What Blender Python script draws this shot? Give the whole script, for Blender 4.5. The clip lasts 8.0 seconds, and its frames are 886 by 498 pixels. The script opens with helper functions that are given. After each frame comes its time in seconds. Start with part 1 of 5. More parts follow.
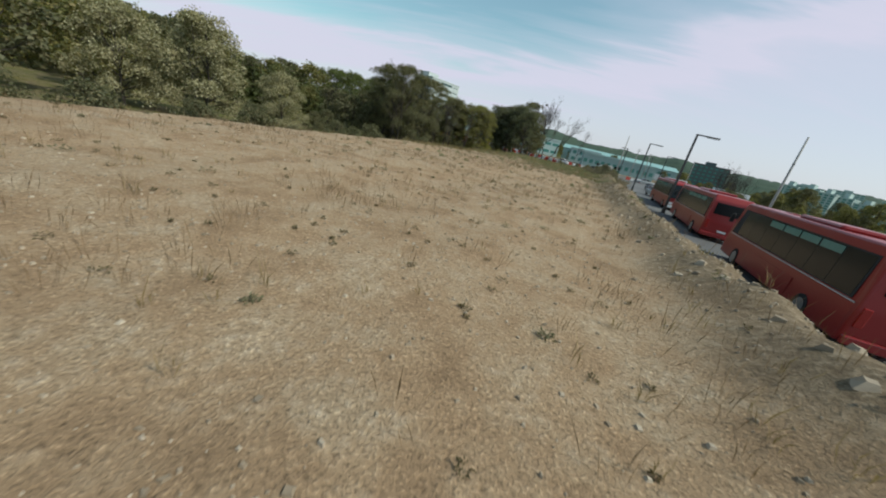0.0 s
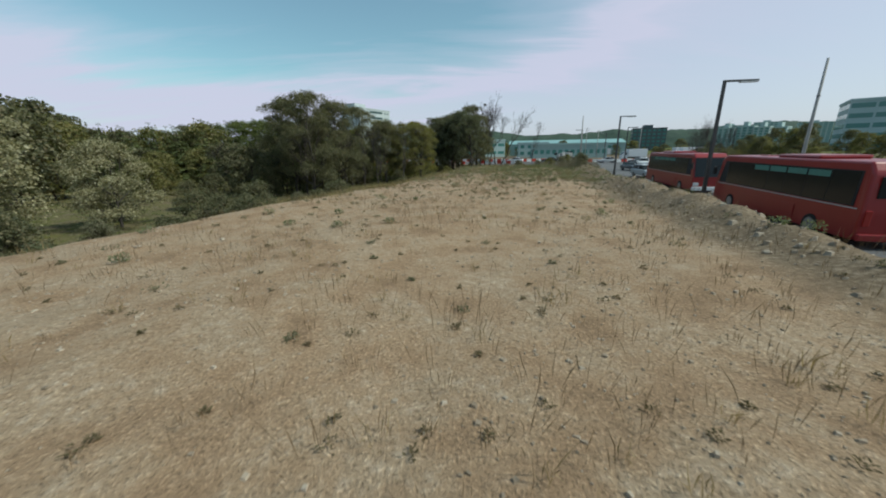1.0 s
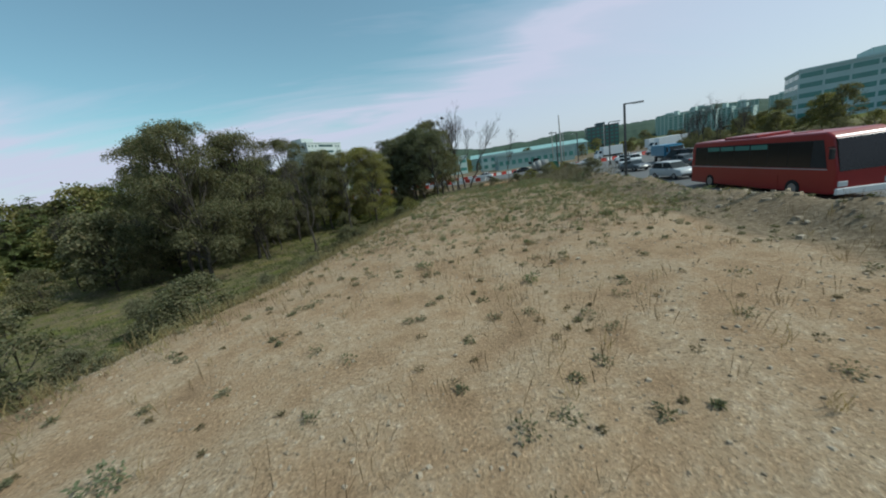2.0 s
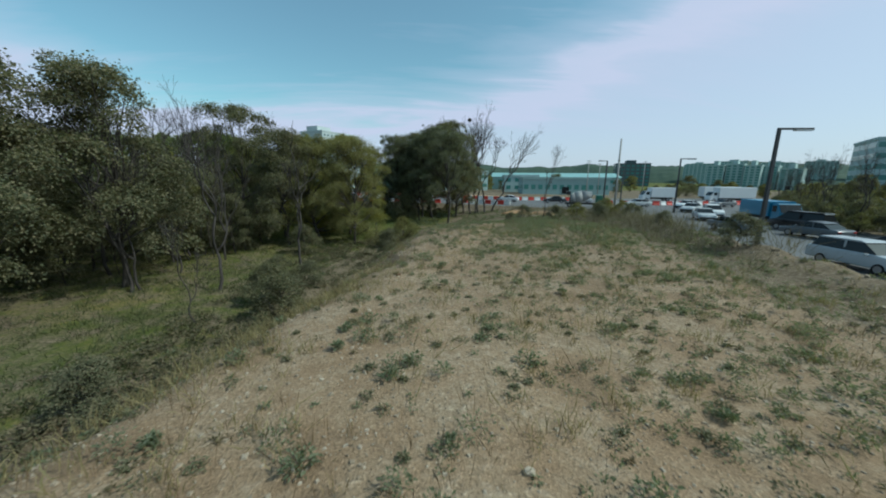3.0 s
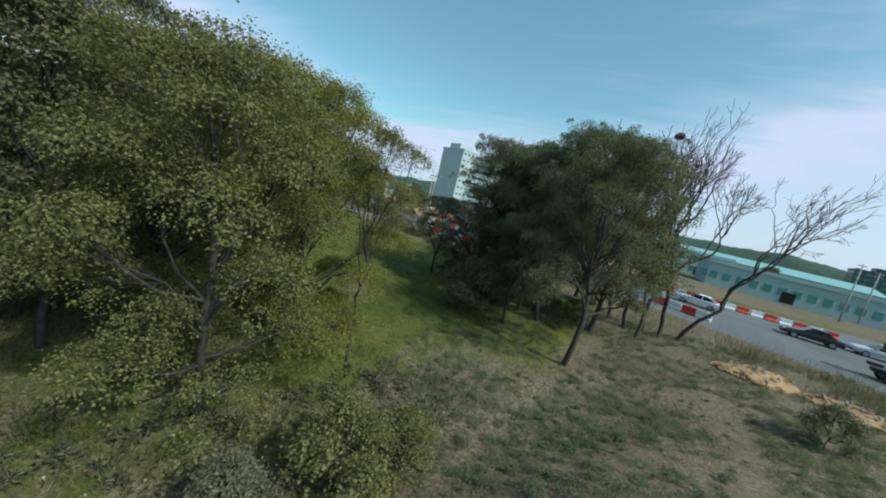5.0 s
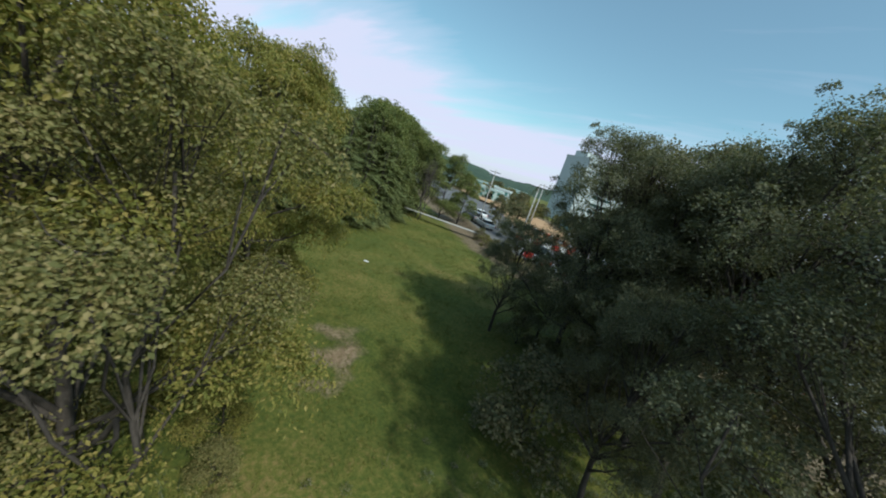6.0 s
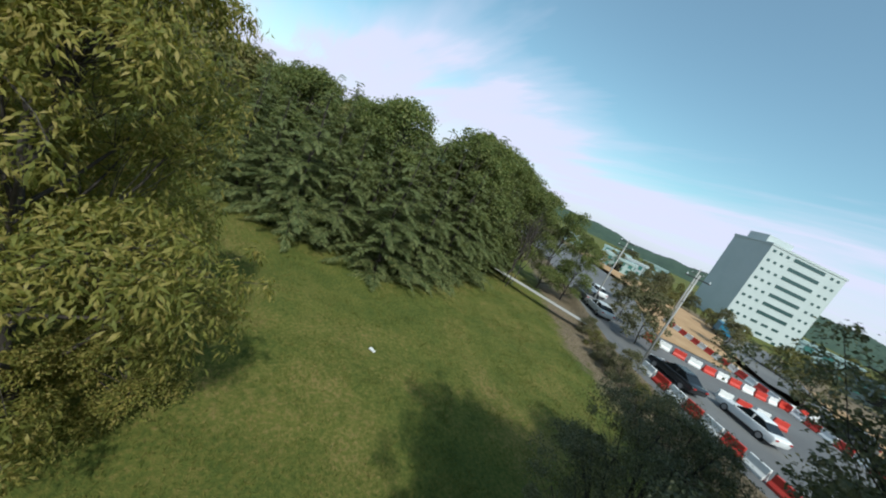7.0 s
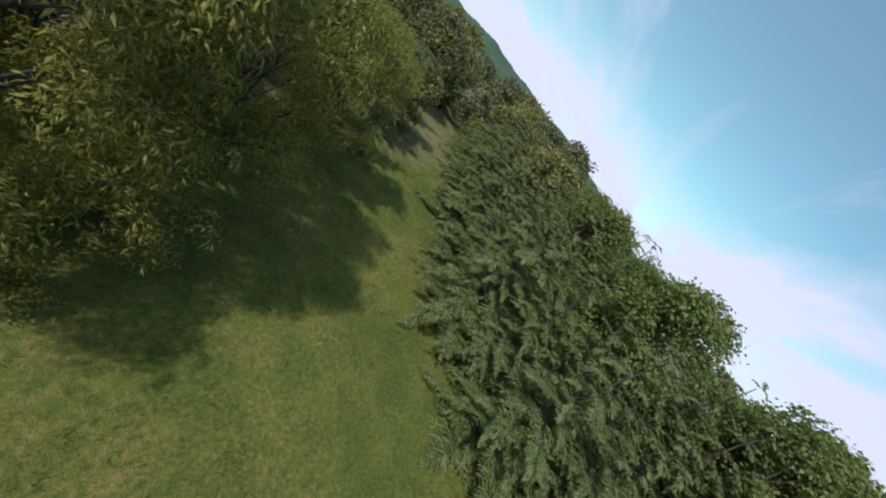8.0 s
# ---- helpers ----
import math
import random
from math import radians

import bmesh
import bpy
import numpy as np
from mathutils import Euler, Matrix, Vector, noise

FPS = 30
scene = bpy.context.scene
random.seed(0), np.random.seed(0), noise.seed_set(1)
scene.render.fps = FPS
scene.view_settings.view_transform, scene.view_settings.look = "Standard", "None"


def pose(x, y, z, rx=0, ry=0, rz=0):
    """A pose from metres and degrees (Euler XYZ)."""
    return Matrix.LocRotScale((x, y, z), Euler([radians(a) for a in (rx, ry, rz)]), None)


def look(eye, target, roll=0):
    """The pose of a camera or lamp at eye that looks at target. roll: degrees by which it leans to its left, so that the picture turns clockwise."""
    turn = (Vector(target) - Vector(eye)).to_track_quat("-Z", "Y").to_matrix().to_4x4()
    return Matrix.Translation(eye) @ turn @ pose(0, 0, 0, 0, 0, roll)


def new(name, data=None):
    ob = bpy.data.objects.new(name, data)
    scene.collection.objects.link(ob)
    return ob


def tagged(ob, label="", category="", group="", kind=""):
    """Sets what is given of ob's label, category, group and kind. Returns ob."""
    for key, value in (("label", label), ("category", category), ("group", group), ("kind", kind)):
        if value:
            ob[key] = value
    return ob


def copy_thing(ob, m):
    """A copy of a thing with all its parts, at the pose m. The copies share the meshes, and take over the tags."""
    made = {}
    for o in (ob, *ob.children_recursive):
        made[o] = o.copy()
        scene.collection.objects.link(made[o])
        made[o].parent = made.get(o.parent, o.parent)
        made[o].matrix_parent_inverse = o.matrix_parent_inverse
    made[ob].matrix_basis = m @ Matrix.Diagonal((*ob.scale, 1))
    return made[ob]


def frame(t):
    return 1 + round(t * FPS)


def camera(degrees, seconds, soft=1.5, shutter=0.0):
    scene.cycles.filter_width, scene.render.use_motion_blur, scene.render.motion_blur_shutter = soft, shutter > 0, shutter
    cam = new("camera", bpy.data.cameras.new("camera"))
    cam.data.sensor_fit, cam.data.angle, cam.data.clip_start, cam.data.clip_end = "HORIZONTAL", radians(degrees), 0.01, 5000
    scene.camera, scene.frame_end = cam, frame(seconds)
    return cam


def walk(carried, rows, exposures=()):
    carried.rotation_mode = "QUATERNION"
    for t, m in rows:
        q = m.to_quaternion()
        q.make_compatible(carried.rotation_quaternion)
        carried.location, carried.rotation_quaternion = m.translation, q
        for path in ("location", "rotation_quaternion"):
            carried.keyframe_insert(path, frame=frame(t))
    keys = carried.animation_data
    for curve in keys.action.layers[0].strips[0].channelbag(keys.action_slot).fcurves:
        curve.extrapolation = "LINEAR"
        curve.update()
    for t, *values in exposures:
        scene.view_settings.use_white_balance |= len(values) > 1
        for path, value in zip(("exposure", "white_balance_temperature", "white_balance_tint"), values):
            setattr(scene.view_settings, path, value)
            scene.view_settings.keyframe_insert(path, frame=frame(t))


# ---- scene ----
cam = camera(104.5, 8.0, soft=1.95, shutter=0.04)
PATH = [
    (0, (1.445, -0.749, 3.717), (1.315, 1.13, 3.044), 13.1),
    (0.5, (1.57, 6.092, 3.841), (1.522, 8.023, 3.297), 3.6),
    (1, (1.598, 13.105, 3.962), (1.611, 15.026, 3.406), -1.0),
    (1.5, (1.862, 20.287, 4.199), (2.018, 22.215, 3.687), -10.4),
    (3, (4.33, 42.545, 4.711), (4.474, 44.499, 4.312), 0.5),
    (3.5, (5.489, 49.81, 4.844), (5.54, 51.771, 4.451), 5.2),
    (4, (5.951, 56.691, 5.011), (5.907, 58.673, 4.741), 4.7),
    (4.5, (6.059, 63.165, 5.081), (5.926, 65.141, 4.807), 5.8),
    (4.7, (6.05, 65.7, 5.35), (5.740, 67.658, 5.082), 9),
    (5.8, (4.88, 77.24, 7.26), (3.87, 78.90, 6.79), 17.8),
    (6, (4.32, 79.30, 7.34), (3.21, 80.90, 6.88), 18.5),
    (6.5, (2.18, 84.30, 7.53), (0.86, 85.725, 7.06), 18.8),
    (7, (-1.05, 88.68, 8.13), (-2.66, 89.775, 7.674), 25.4),
    (7.5, (-4.20, 91.5, 8.46), (-6.08, 91.91, 7.923), 41.0),
    (8, (-8.1, 93.64, 8.95), (-9.90, 93.23, 8.18), 55.0),
]
walk(cam, [(t, look(eye, target, roll)) for t, eye, target, roll in PATH],
     [(0.0, 0.04, 6450, 6), (1.0, -0.08, 6150, 4), (1.7, -0.08, 6100, 3), (3.0, -0.06, 5680, -3), (4.7, 0.12, 5600, -4), (5.8, 0.2, 6000, 4), (8.0, 0.3, 6050, 6)])

# ---- light ----
SUN_AZ, SUN_EL = 107.0, 46.0      # to the right of +y, and above the horizon
world = bpy.data.worlds.new("World")
scene.world = world
world.use_nodes = True


def wire(tree, a, out, b, inp):
    tree.links.new(a.outputs[out], b.inputs[inp])


def node(tree, kind, **values):
    n = tree.nodes.new(kind)
    for key, value in values.items():
        if key in n.inputs:
            n.inputs[key].default_value = value
    return n


def ramp(tree, stops):
    n = tree.nodes.new("ShaderNodeValToRGB")
    e = n.color_ramp.elements
    while len(e) < len(stops):
        e.new(0.5)
    for k, (p, c) in zip(e, stops):
        k.position, k.color = p, (*c, 1)
    return n


def mix(tree, fac, a, b, blend="MIX"):
    """A colour mix; fac, a and b are sockets or values."""
    n = tree.nodes.new("ShaderNodeMix")
    n.data_type, n.blend_type = "RGBA", blend
    for i, v in ((0, fac), (6, a), (7, b)):
        if isinstance(v, (int, float)):
            n.inputs[i].default_value = v
        elif isinstance(v, tuple):
            n.inputs[i].default_value = (*v, 1)
        else:
            tree.links.new(v, n.inputs[i])
    return n.outputs[2]


def build_sky():
    t = world.node_tree
    t.nodes.clear()
    sky = t.nodes.new("ShaderNodeTexSky")
    sky.sky_type, sky.sun_disc = "NISHITA", False
    sky.sun_elevation, sky.sun_rotation = radians(SUN_EL), radians(SUN_AZ)
    sky.air_density, sky.dust_density, sky.ozone_density = 1.0, 1.4, 2.2
    co = t.nodes.new("ShaderNodeTexCoord")
    sep = t.nodes.new("ShaderNodeSeparateXYZ")
    wire(t, co, "Generated", sep, 0)

    def calc(operation, a, b, clamp=False):
        n = t.nodes.new("ShaderNodeMath")
        n.operation, n.use_clamp = operation, clamp
        for k, v in enumerate((a, b)):
            if isinstance(v, (int, float)):
                n.inputs[k].default_value = v
            else:
                t.links.new(v, n.inputs[k])
        return n.outputs[0]

    def streaks(scale, turn, stretch, detail, rough):
        """Noise on a flat cloud sheet overhead, which closes up towards the horizon."""
        flat = t.nodes.new("ShaderNodeVectorMath")
        flat.operation = "DIVIDE"
        wire(t, co, "Generated", flat, 0)
        t.links.new(calc("ADD", sep.outputs[2], 0.16), flat.inputs[1])
        place = t.nodes.new("ShaderNodeMapping")
        place.inputs["Rotation"].default_value = (0, 0, radians(turn))
        place.inputs["Scale"].default_value = stretch
        wire(t, flat, 0, place, 0)
        n = node(t, "ShaderNodeTexNoise", Scale=scale, Detail=detail, Roughness=rough, Distortion=0.35)
        wire(t, place, 0, n, "Vector")
        return n.outputs[0]

    big = streaks(0.75, 25, (0.45, 1.0, 0.2), 3.0, 0.5)
    fine = streaks(1.6, 32, (0.3, 1.3, 0.2), 5.0, 0.6)
    # a bank of thin cloud low all round, that climbs higher over the road side
    side = calc("MULTIPLY", calc("ADD", sep.outputs[0], 0.05), 0.24)
    level = calc("SUBTRACT", sep.outputs[2], calc("MAXIMUM", side, 0.0))
    level = calc("SUBTRACT", level, calc("MULTIPLY", calc("SUBTRACT", big, 0.5), 0.42))
    level = calc("SUBTRACT", level, calc("MULTIPLY", calc("SUBTRACT", fine, 0.5), 0.34))
    bank = ramp(t, [(0.0, (0.72,) * 3), (0.05, (0.78,) * 3), (0.10, (0.97,) * 3), (0.15, (0.92,) * 3), (0.20, (0.4,) * 3), (0.28, (0.06,) * 3)])
    t.links.new(level, bank.inputs[0])
    wisps = ramp(t, [(0.50, (0, 0, 0)), (0.75, (0.5, 0.5, 0.5))])
    t.links.new(fine, wisps.inputs[0])
    part_cover = calc("MAXIMUM", bank.outputs[0], wisps.outputs[0]).node
    teal = mix(t, 1.0, sky.outputs[0], SKY_TINT, "MULTIPLY")
    colour = mix(t, part_cover.outputs[0], teal, CLOUD)
    back = node(t, "ShaderNodeBackground", Strength=SKY_POWER)
    t.links.new(colour, back.inputs["Color"])
    out = t.nodes.new("ShaderNodeOutputWorld")
    wire(t, back, 0, out, 0)


SKY_TINT, CLOUD, SKY_POWER = (0.95, 1.12, 0.90), (4.5, 4.38, 5.35), 0.148
build_sky()
sun = new("sun", bpy.data.lights.new("sun", "SUN"))
sun.data.energy, sun.data.angle, sun.data.color = 3.0, radians(1.2), (1.0, 0.95, 0.86)
a, e = radians(SUN_AZ), radians(SUN_EL)
sun.matrix_world = look((math.sin(a) * math.cos(e) * 90, math.cos(a) * math.cos(e) * 90, math.sin(e) * 90), (0, 0, 0))


# ---- materials ----
def material(name, colours, rough=0.8, scale=2.0, fine=25.0, bump=0.3, metal=0.0, spread=0.5, island=0.0, specular=0.4, coords="Object"):
    """Colour from two sizes of noise over a ramp of colours, with fine relief. island: how far single pieces differ."""
    m = bpy.data.materials.new(name)
    m.use_nodes = True
    t = m.node_tree
    b = t.nodes["Principled BSDF"]
    co = t.nodes.new("ShaderNodeTexCoord")
    n1 = node(t, "ShaderNodeTexNoise", Scale=scale, Detail=5.0, Roughness=0.6)
    n2 = node(t, "ShaderNodeTexNoise", Scale=fine, Detail=4.0, Roughness=0.65)
    for n in (n1, n2):
        wire(t, co, coords, n, "Vector")
    s = t.nodes.new("ShaderNodeMix")
    s.inputs[0].default_value = 0.4
    t.links.new(n1.outputs[0], s.inputs[2])
    t.links.new(n2.outputs[0], s.inputs[3])
    value = s.outputs[0]
    if island:
        g = t.nodes.new("ShaderNodeNewGeometry")
        s2 = t.nodes.new("ShaderNodeMix")
        s2.inputs[0].default_value = island
        t.links.new(value, s2.inputs[2])
        t.links.new(g.outputs["Random Per Island"], s2.inputs[3])
        value = s2.outputs[0]
    lo, hi = 0.5 - spread / 2, 0.5 + spread / 2
    k = max(1, len(colours) - 1)
    r = ramp(t, [(lo + (hi - lo) * i / k, c) for i, c in enumerate(colours)])
    t.links.new(value, r.inputs[0])
    wire(t, r, 0, b, "Base Color")
    b.inputs["Roughness"].default_value = rough
    b.inputs["Metallic"].default_value = metal
    b.inputs["Specular IOR Level"].default_value = specular
    if bump:
        p = node(t, "ShaderNodeBump", Strength=bump, Distance=0.02)
        wire(t, n2, 0, p, "Height")
        wire(t, p, 0, b, "Normal")
    return m


def leaf_material(name, colours, through_light=0.35, rough=0.55, specular=0.25):
    m = material(name, colours, rough, 0.35, 3.0, 0.0, spread=0.8, island=0.65, specular=specular)
    t = m.node_tree
    b = t.nodes["Principled BSDF"]
    colour = b.inputs["Base Color"].links[0].from_socket
    thin = t.nodes.new("ShaderNodeBsdfTranslucent")
    warm = mix(t, 1.0, colour, (1.15, 1.15, 0.6), "MULTIPLY")
    t.links.new(warm, thin.inputs["Color"])
    both = t.nodes.new("ShaderNodeMixShader")
    both.inputs[0].default_value = through_light
    wire(t, b, 0, both, 1)
    wire(t, thin, 0, both, 2)
    wire(t, both, 0, t.nodes["Material Output"], 0)
    return m


M = {}
M["asphalt"] = material("asphalt", [(0.075, 0.077, 0.08), (0.13, 0.13, 0.13), (0.19, 0.19, 0.185)], 0.85, 0.15, 30, 0.25)
M["bark"] = material("bark", [(0.028, 0.023, 0.019), (0.055, 0.046, 0.038), (0.095, 0.082, 0.07)], 0.9, 3, 22, 0.8)
M["bark_grey"] = material("bark_grey", [(0.03, 0.025, 0.022), (0.055, 0.046, 0.04), (0.095, 0.08, 0.07)], 0.9, 3, 22, 0.6)
M["leaf_dark"] = leaf_material("leaf_dark", [(0.072, 0.082, 0.047), (0.122, 0.128, 0.068), (0.185, 0.176, 0.098), (0.285, 0.235, 0.14)], 0.42)
M["leaf_clump"] = leaf_material("leaf_clump", [(0.062, 0.075, 0.044), (0.108, 0.12, 0.068), (0.16, 0.166, 0.095), (0.25, 0.24, 0.15)], 0.42, 0.5, 0.35)
M["leaf_olive"] = leaf_material("leaf_olive", [(0.088, 0.10, 0.038), (0.16, 0.163, 0.056), (0.242, 0.222, 0.085), (0.355, 0.285, 0.135)], 0.42)
M["leaf_pale"] = leaf_material("leaf_pale", [(0.13, 0.135, 0.07), (0.25, 0.235, 0.13), (0.40, 0.36, 0.22), (0.50, 0.49, 0.35)], 0.35)
M["leaf_chestnut"] = leaf_material("leaf_chestnut", [(0.095, 0.11, 0.028), (0.19, 0.2, 0.048), (0.29, 0.265, 0.07), (0.42, 0.33, 0.12)], 0.5)
M["needle"] = leaf_material("needle", [(0.062, 0.09, 0.04), (0.11, 0.145, 0.056), (0.175, 0.20, 0.076), (0.28, 0.28, 0.115)], 0.34)
M["leaf_wood"] = leaf_material("leaf_wood", [(0.075, 0.106, 0.035), (0.125, 0.163, 0.053), (0.181, 0.206, 0.069), (0.25, 0.25, 0.094)], 0.42)
M["dry"] = leaf_material("dry", [(0.16, 0.12, 0.06), (0.26, 0.19, 0.10), (0.36, 0.27, 0.15)], 0.3)
M["weed"] = leaf_material("weed", [(0.085, 0.095, 0.05), (0.135, 0.14, 0.078), (0.19, 0.18, 0.11), (0.27, 0.23, 0.15)], 0.28)
M["thicket"] = leaf_material("thicket", [(0.061, 0.065, 0.038), (0.108, 0.103, 0.057), (0.162, 0.142, 0.081), (0.23, 0.182, 0.121)], 0.3)
M["stone"] = material("stone", [(0.20, 0.155, 0.105), (0.32, 0.255, 0.18), (0.45, 0.38, 0.29)], 0.9, 3, 40, 0.5, island=0.7, spread=0.8)
M["steel_dark"] = material("steel_dark", [(0.028, 0.03, 0.032), (0.05, 0.052, 0.055)], 0.5, 3, 40, 0.05, specular=0.5)
M["concrete"] = material("concrete", [(0.28, 0.28, 0.27), (0.38, 0.37, 0.35), (0.46, 0.45, 0.43)], 0.9, 0.8, 20, 0.3)


# ---- meshes ----
def quads_mesh(name, verts, faces, mat, smooth=False):
    """A mesh of quads from arrays."""
    me = bpy.data.meshes.new(name)
    v, f = np.asarray(verts, np.float32).reshape(-1, 3), np.asarray(faces, np.int32).reshape(-1, 4)
    me.vertices.add(len(v))
    me.vertices.foreach_set("co", v.ravel())
    me.loops.add(f.size)
    me.loops.foreach_set("vertex_index", f.ravel())
    me.polygons.add(len(f))
    me.polygons.foreach_set("loop_start", np.arange(0, f.size, 4, dtype=np.int32))
    me.polygons.foreach_set("use_smooth", np.full(len(f), smooth))
    me.update(calc_edges=True)
    me.validate()
    me.materials.append(mat)
    return me


def part(name, bm, mat, parent, label="", smooth=False):
    """Links a bmesh (or a mesh) as one mesh object under a thing or a part."""
    if isinstance(bm, bmesh.types.BMesh):
        me = bpy.data.meshes.new(name)
        bm.to_mesh(me)
        bm.free()
        me.materials.append(mat)
        if smooth:
            me.polygons.foreach_set("use_smooth", np.full(len(me.polygons), True))
    else:
        me = bm
    ob = new(name, me)
    ob.parent = parent
    return tagged(ob, label)


def thing(name, m, label, category, group="", kind=""):
    ob = new(name)
    ob.empty_display_size = 0.2
    ob.matrix_basis = m
    return tagged(ob, label, category, group, kind)


# ---- ground ----
LEFT_Y = [-60, 0, 20, 26, 34, 42, 48, 54, 58, 62, 67, 72, 78, 86]
LEFT_X = [-24, -18, -12.0, -9.2, -5.4, -2.2, -0.1, 1.8, 2.7, 2.9, 4.0, 5.2, 8.5, 13.0]
RIGHT_Y = [-60, -20, 0, 20, 40, 62, 80]
RIGHT_X = [-6.0, -1.0, 4.2, 8.0, 12.0, 16.5, 20.0]
EDGE = [(1.5, -60), (5.5, -20), (9.6, 0), (15.4, 24), (18.9, 37), (25.4, 62), (31, 78), (36, 88), (33, 96), (24, 102), (12, 109.8), (-4, 114.6), (-14, 118.0), (-20, 122.5), (-34, 133.5), (-60, 150), (-140, 195)]
FAR_SIDE = [(-140, 222), (-60, 177), (-15, 152), (5, 140), (20, 132), (40, 130), (60, 132), (180, 142), (180, 116), (90, 103), (62, 94), (47, 72), (38, 37), (30, 0), (22, -60)]
ROAD = EDGE + FAR_SIDE


def ease(v, a, b):
    u = np.clip((v - a) / (b - a), 0, 1)
    return u * u * (3 - 2 * u)


def wave(x, y, size, seed=0.0):
    """Smooth unevenness between -1 and 1."""
    x, y = x / size, y / size
    return (np.sin(1.7 * x + 2.3 * y + seed) + np.sin(-2.1 * x + 1.3 * y + 1.9 * seed + 1) + np.sin(3.1 * x - 0.7 * y + 2.7 * seed + 2) + np.sin(0.9 * x - 3.3 * y + seed * 0.7)) / 4


def inside(x, y, ring):
    """Which points lie in a ring, and how far each is from its rim."""
    x, y = np.asarray(x, float), np.asarray(y, float)
    hit, near = np.zeros(x.shape, bool), np.full(x.shape, 1e9)
    for (x0, y0), (x1, y1) in zip(ring, ring[1:] + ring[:1]):
        cross = (y0 > y) != (y1 > y)
        hit ^= cross & (x < (x1 - x0) * (y - y0) / (y1 - y0 + 1e-12) + x0)
        k = np.clip(((x - x0) * (x1 - x0) + (y - y0) * (y1 - y0)) / ((x1 - x0) ** 2 + (y1 - y0) ** 2), 0, 1)
        near = np.minimum(near, np.hypot(x - x0 - k * (x1 - x0), y - y0 - k * (y1 - y0)))
    return hit, near


def mound(x, y):
    """How far a point is up the mound: 0 off it, 1 on its top."""
    xl, xr = np.interp(y, LEFT_Y, LEFT_X), np.interp(y, RIGHT_Y, RIGHT_X)
    wide = 1.7 * np.exp(-((y - 63.5) / 5.0) ** 2)
    return ease(x, xl - 3.6 - wide, xl + 1.2 + 0.4 * wide) * (1 - ease(x, xr, xr + 7)) * (1 - ease(y, 62, 90))


def rough_land(x, y):
    """Where weeds and stones take the place of turf: the mound and the waste ground round it."""
    xl = np.interp(y, LEFT_Y, LEFT_X)
    _, d = inside(x, y, ROAD)
    end = 74 + 26 * ease(x, 6, 15)
    waste = ease(np.maximum(x - xl, np.where(y > 74, x - 7.5, -20)), -9.5, -4.0) * (1 - ease(y, end, end + 22)) * (x < 40)
    return np.maximum(np.maximum(mound(x, y), 0.85 * waste), 0.9 * (1 - ease(d, 2, 7)))


def height(x, y):
    x, y = np.asarray(x, float), np.asarray(y, float)
    on, d = inside(x, y, ROAD)
    side = np.interp(y, LEFT_Y, LEFT_X)
    field = -1.4 * (1 - ease(x, side - 4, side + 6)) * (1 - 0.55 * ease(y, 60, 100)) - 0.3
    top = 1.45 + 0.12 * wave(x, y, 9, 1)
    z = field + (top - field) * mound(x, y) + 0.10 * wave(x, y, 3.2, 2) + 0.035 * wave(x, y, 0.9, 4)
    # a washed-out scarp on the flank
    cut = np.exp(-((y - 61.5) / 6.0) ** 2) * np.clip(0.9 + 1.1 * wave(x, y, 2.4, 33), 0, 1.7)
    for off, drop in ((0.9, 0.55), (-0.9, 0.35)):
        lip = side + off + 0.9 * wave(x, y, 1.7, 3 + off) + 0.12 * wave(x, y, 0.45, 5)
        z = z - drop * cut * ease(lip, x - 0.18, x + 0.18) * (1 - ease(side - x, 2.4, 5.4))
    # a low bank of rubble along the road
    bank = np.exp(-((d - 3.6) / 1.3) ** 2) * (1 - ease(y, 66, 84)) * (x < 34)
    z = z + (0.85 + 0.45 * (1 - ease(y, 40, 56))) * (0.68 + 0.32 * ease(y, 18, 32)) * bank * (1 + 0.24 * wave(x, y, 1.3, 7))
    z = z + 0.75 * np.exp(-((d - 4.4) / 2.0) ** 2) * ease(y, 42, 56) * (1 - ease(y, 84, 96)) * (x < 40) * (1 + 0.3 * wave(x, y, 2.1, 17))
    # the bank of scrub beyond the car park
    z = np.where((x > 20) & ~on & (y < 118) & (x > np.interp(y, [-60, 0, 40, 75, 95], [18, 25, 34, 44, 56])), z + 2.4 * ease(d, 0.5, 9), z)
    far = ease(np.hypot(x - 10, y - 70), 150, 420)
    z = z * (1 - far)
    rise = ease(d, 0.0, 1.6)
    return np.where(on, -0.12 * ease(d, 0, 0.8), 0.03 * (1 - rise) + z * rise)


def spaced(lo, hi, step, reach):
    core = list(np.arange(lo, hi + step / 2, step))
    out, s = [], step
    while core[-1] + s < reach:
        s *= 1.28
        core.append(core[-1] + s)
    s = step
    while core[0] - s > -reach:
        s *= 1.28
        core.insert(0, core[0] - s)
    return np.array(core)


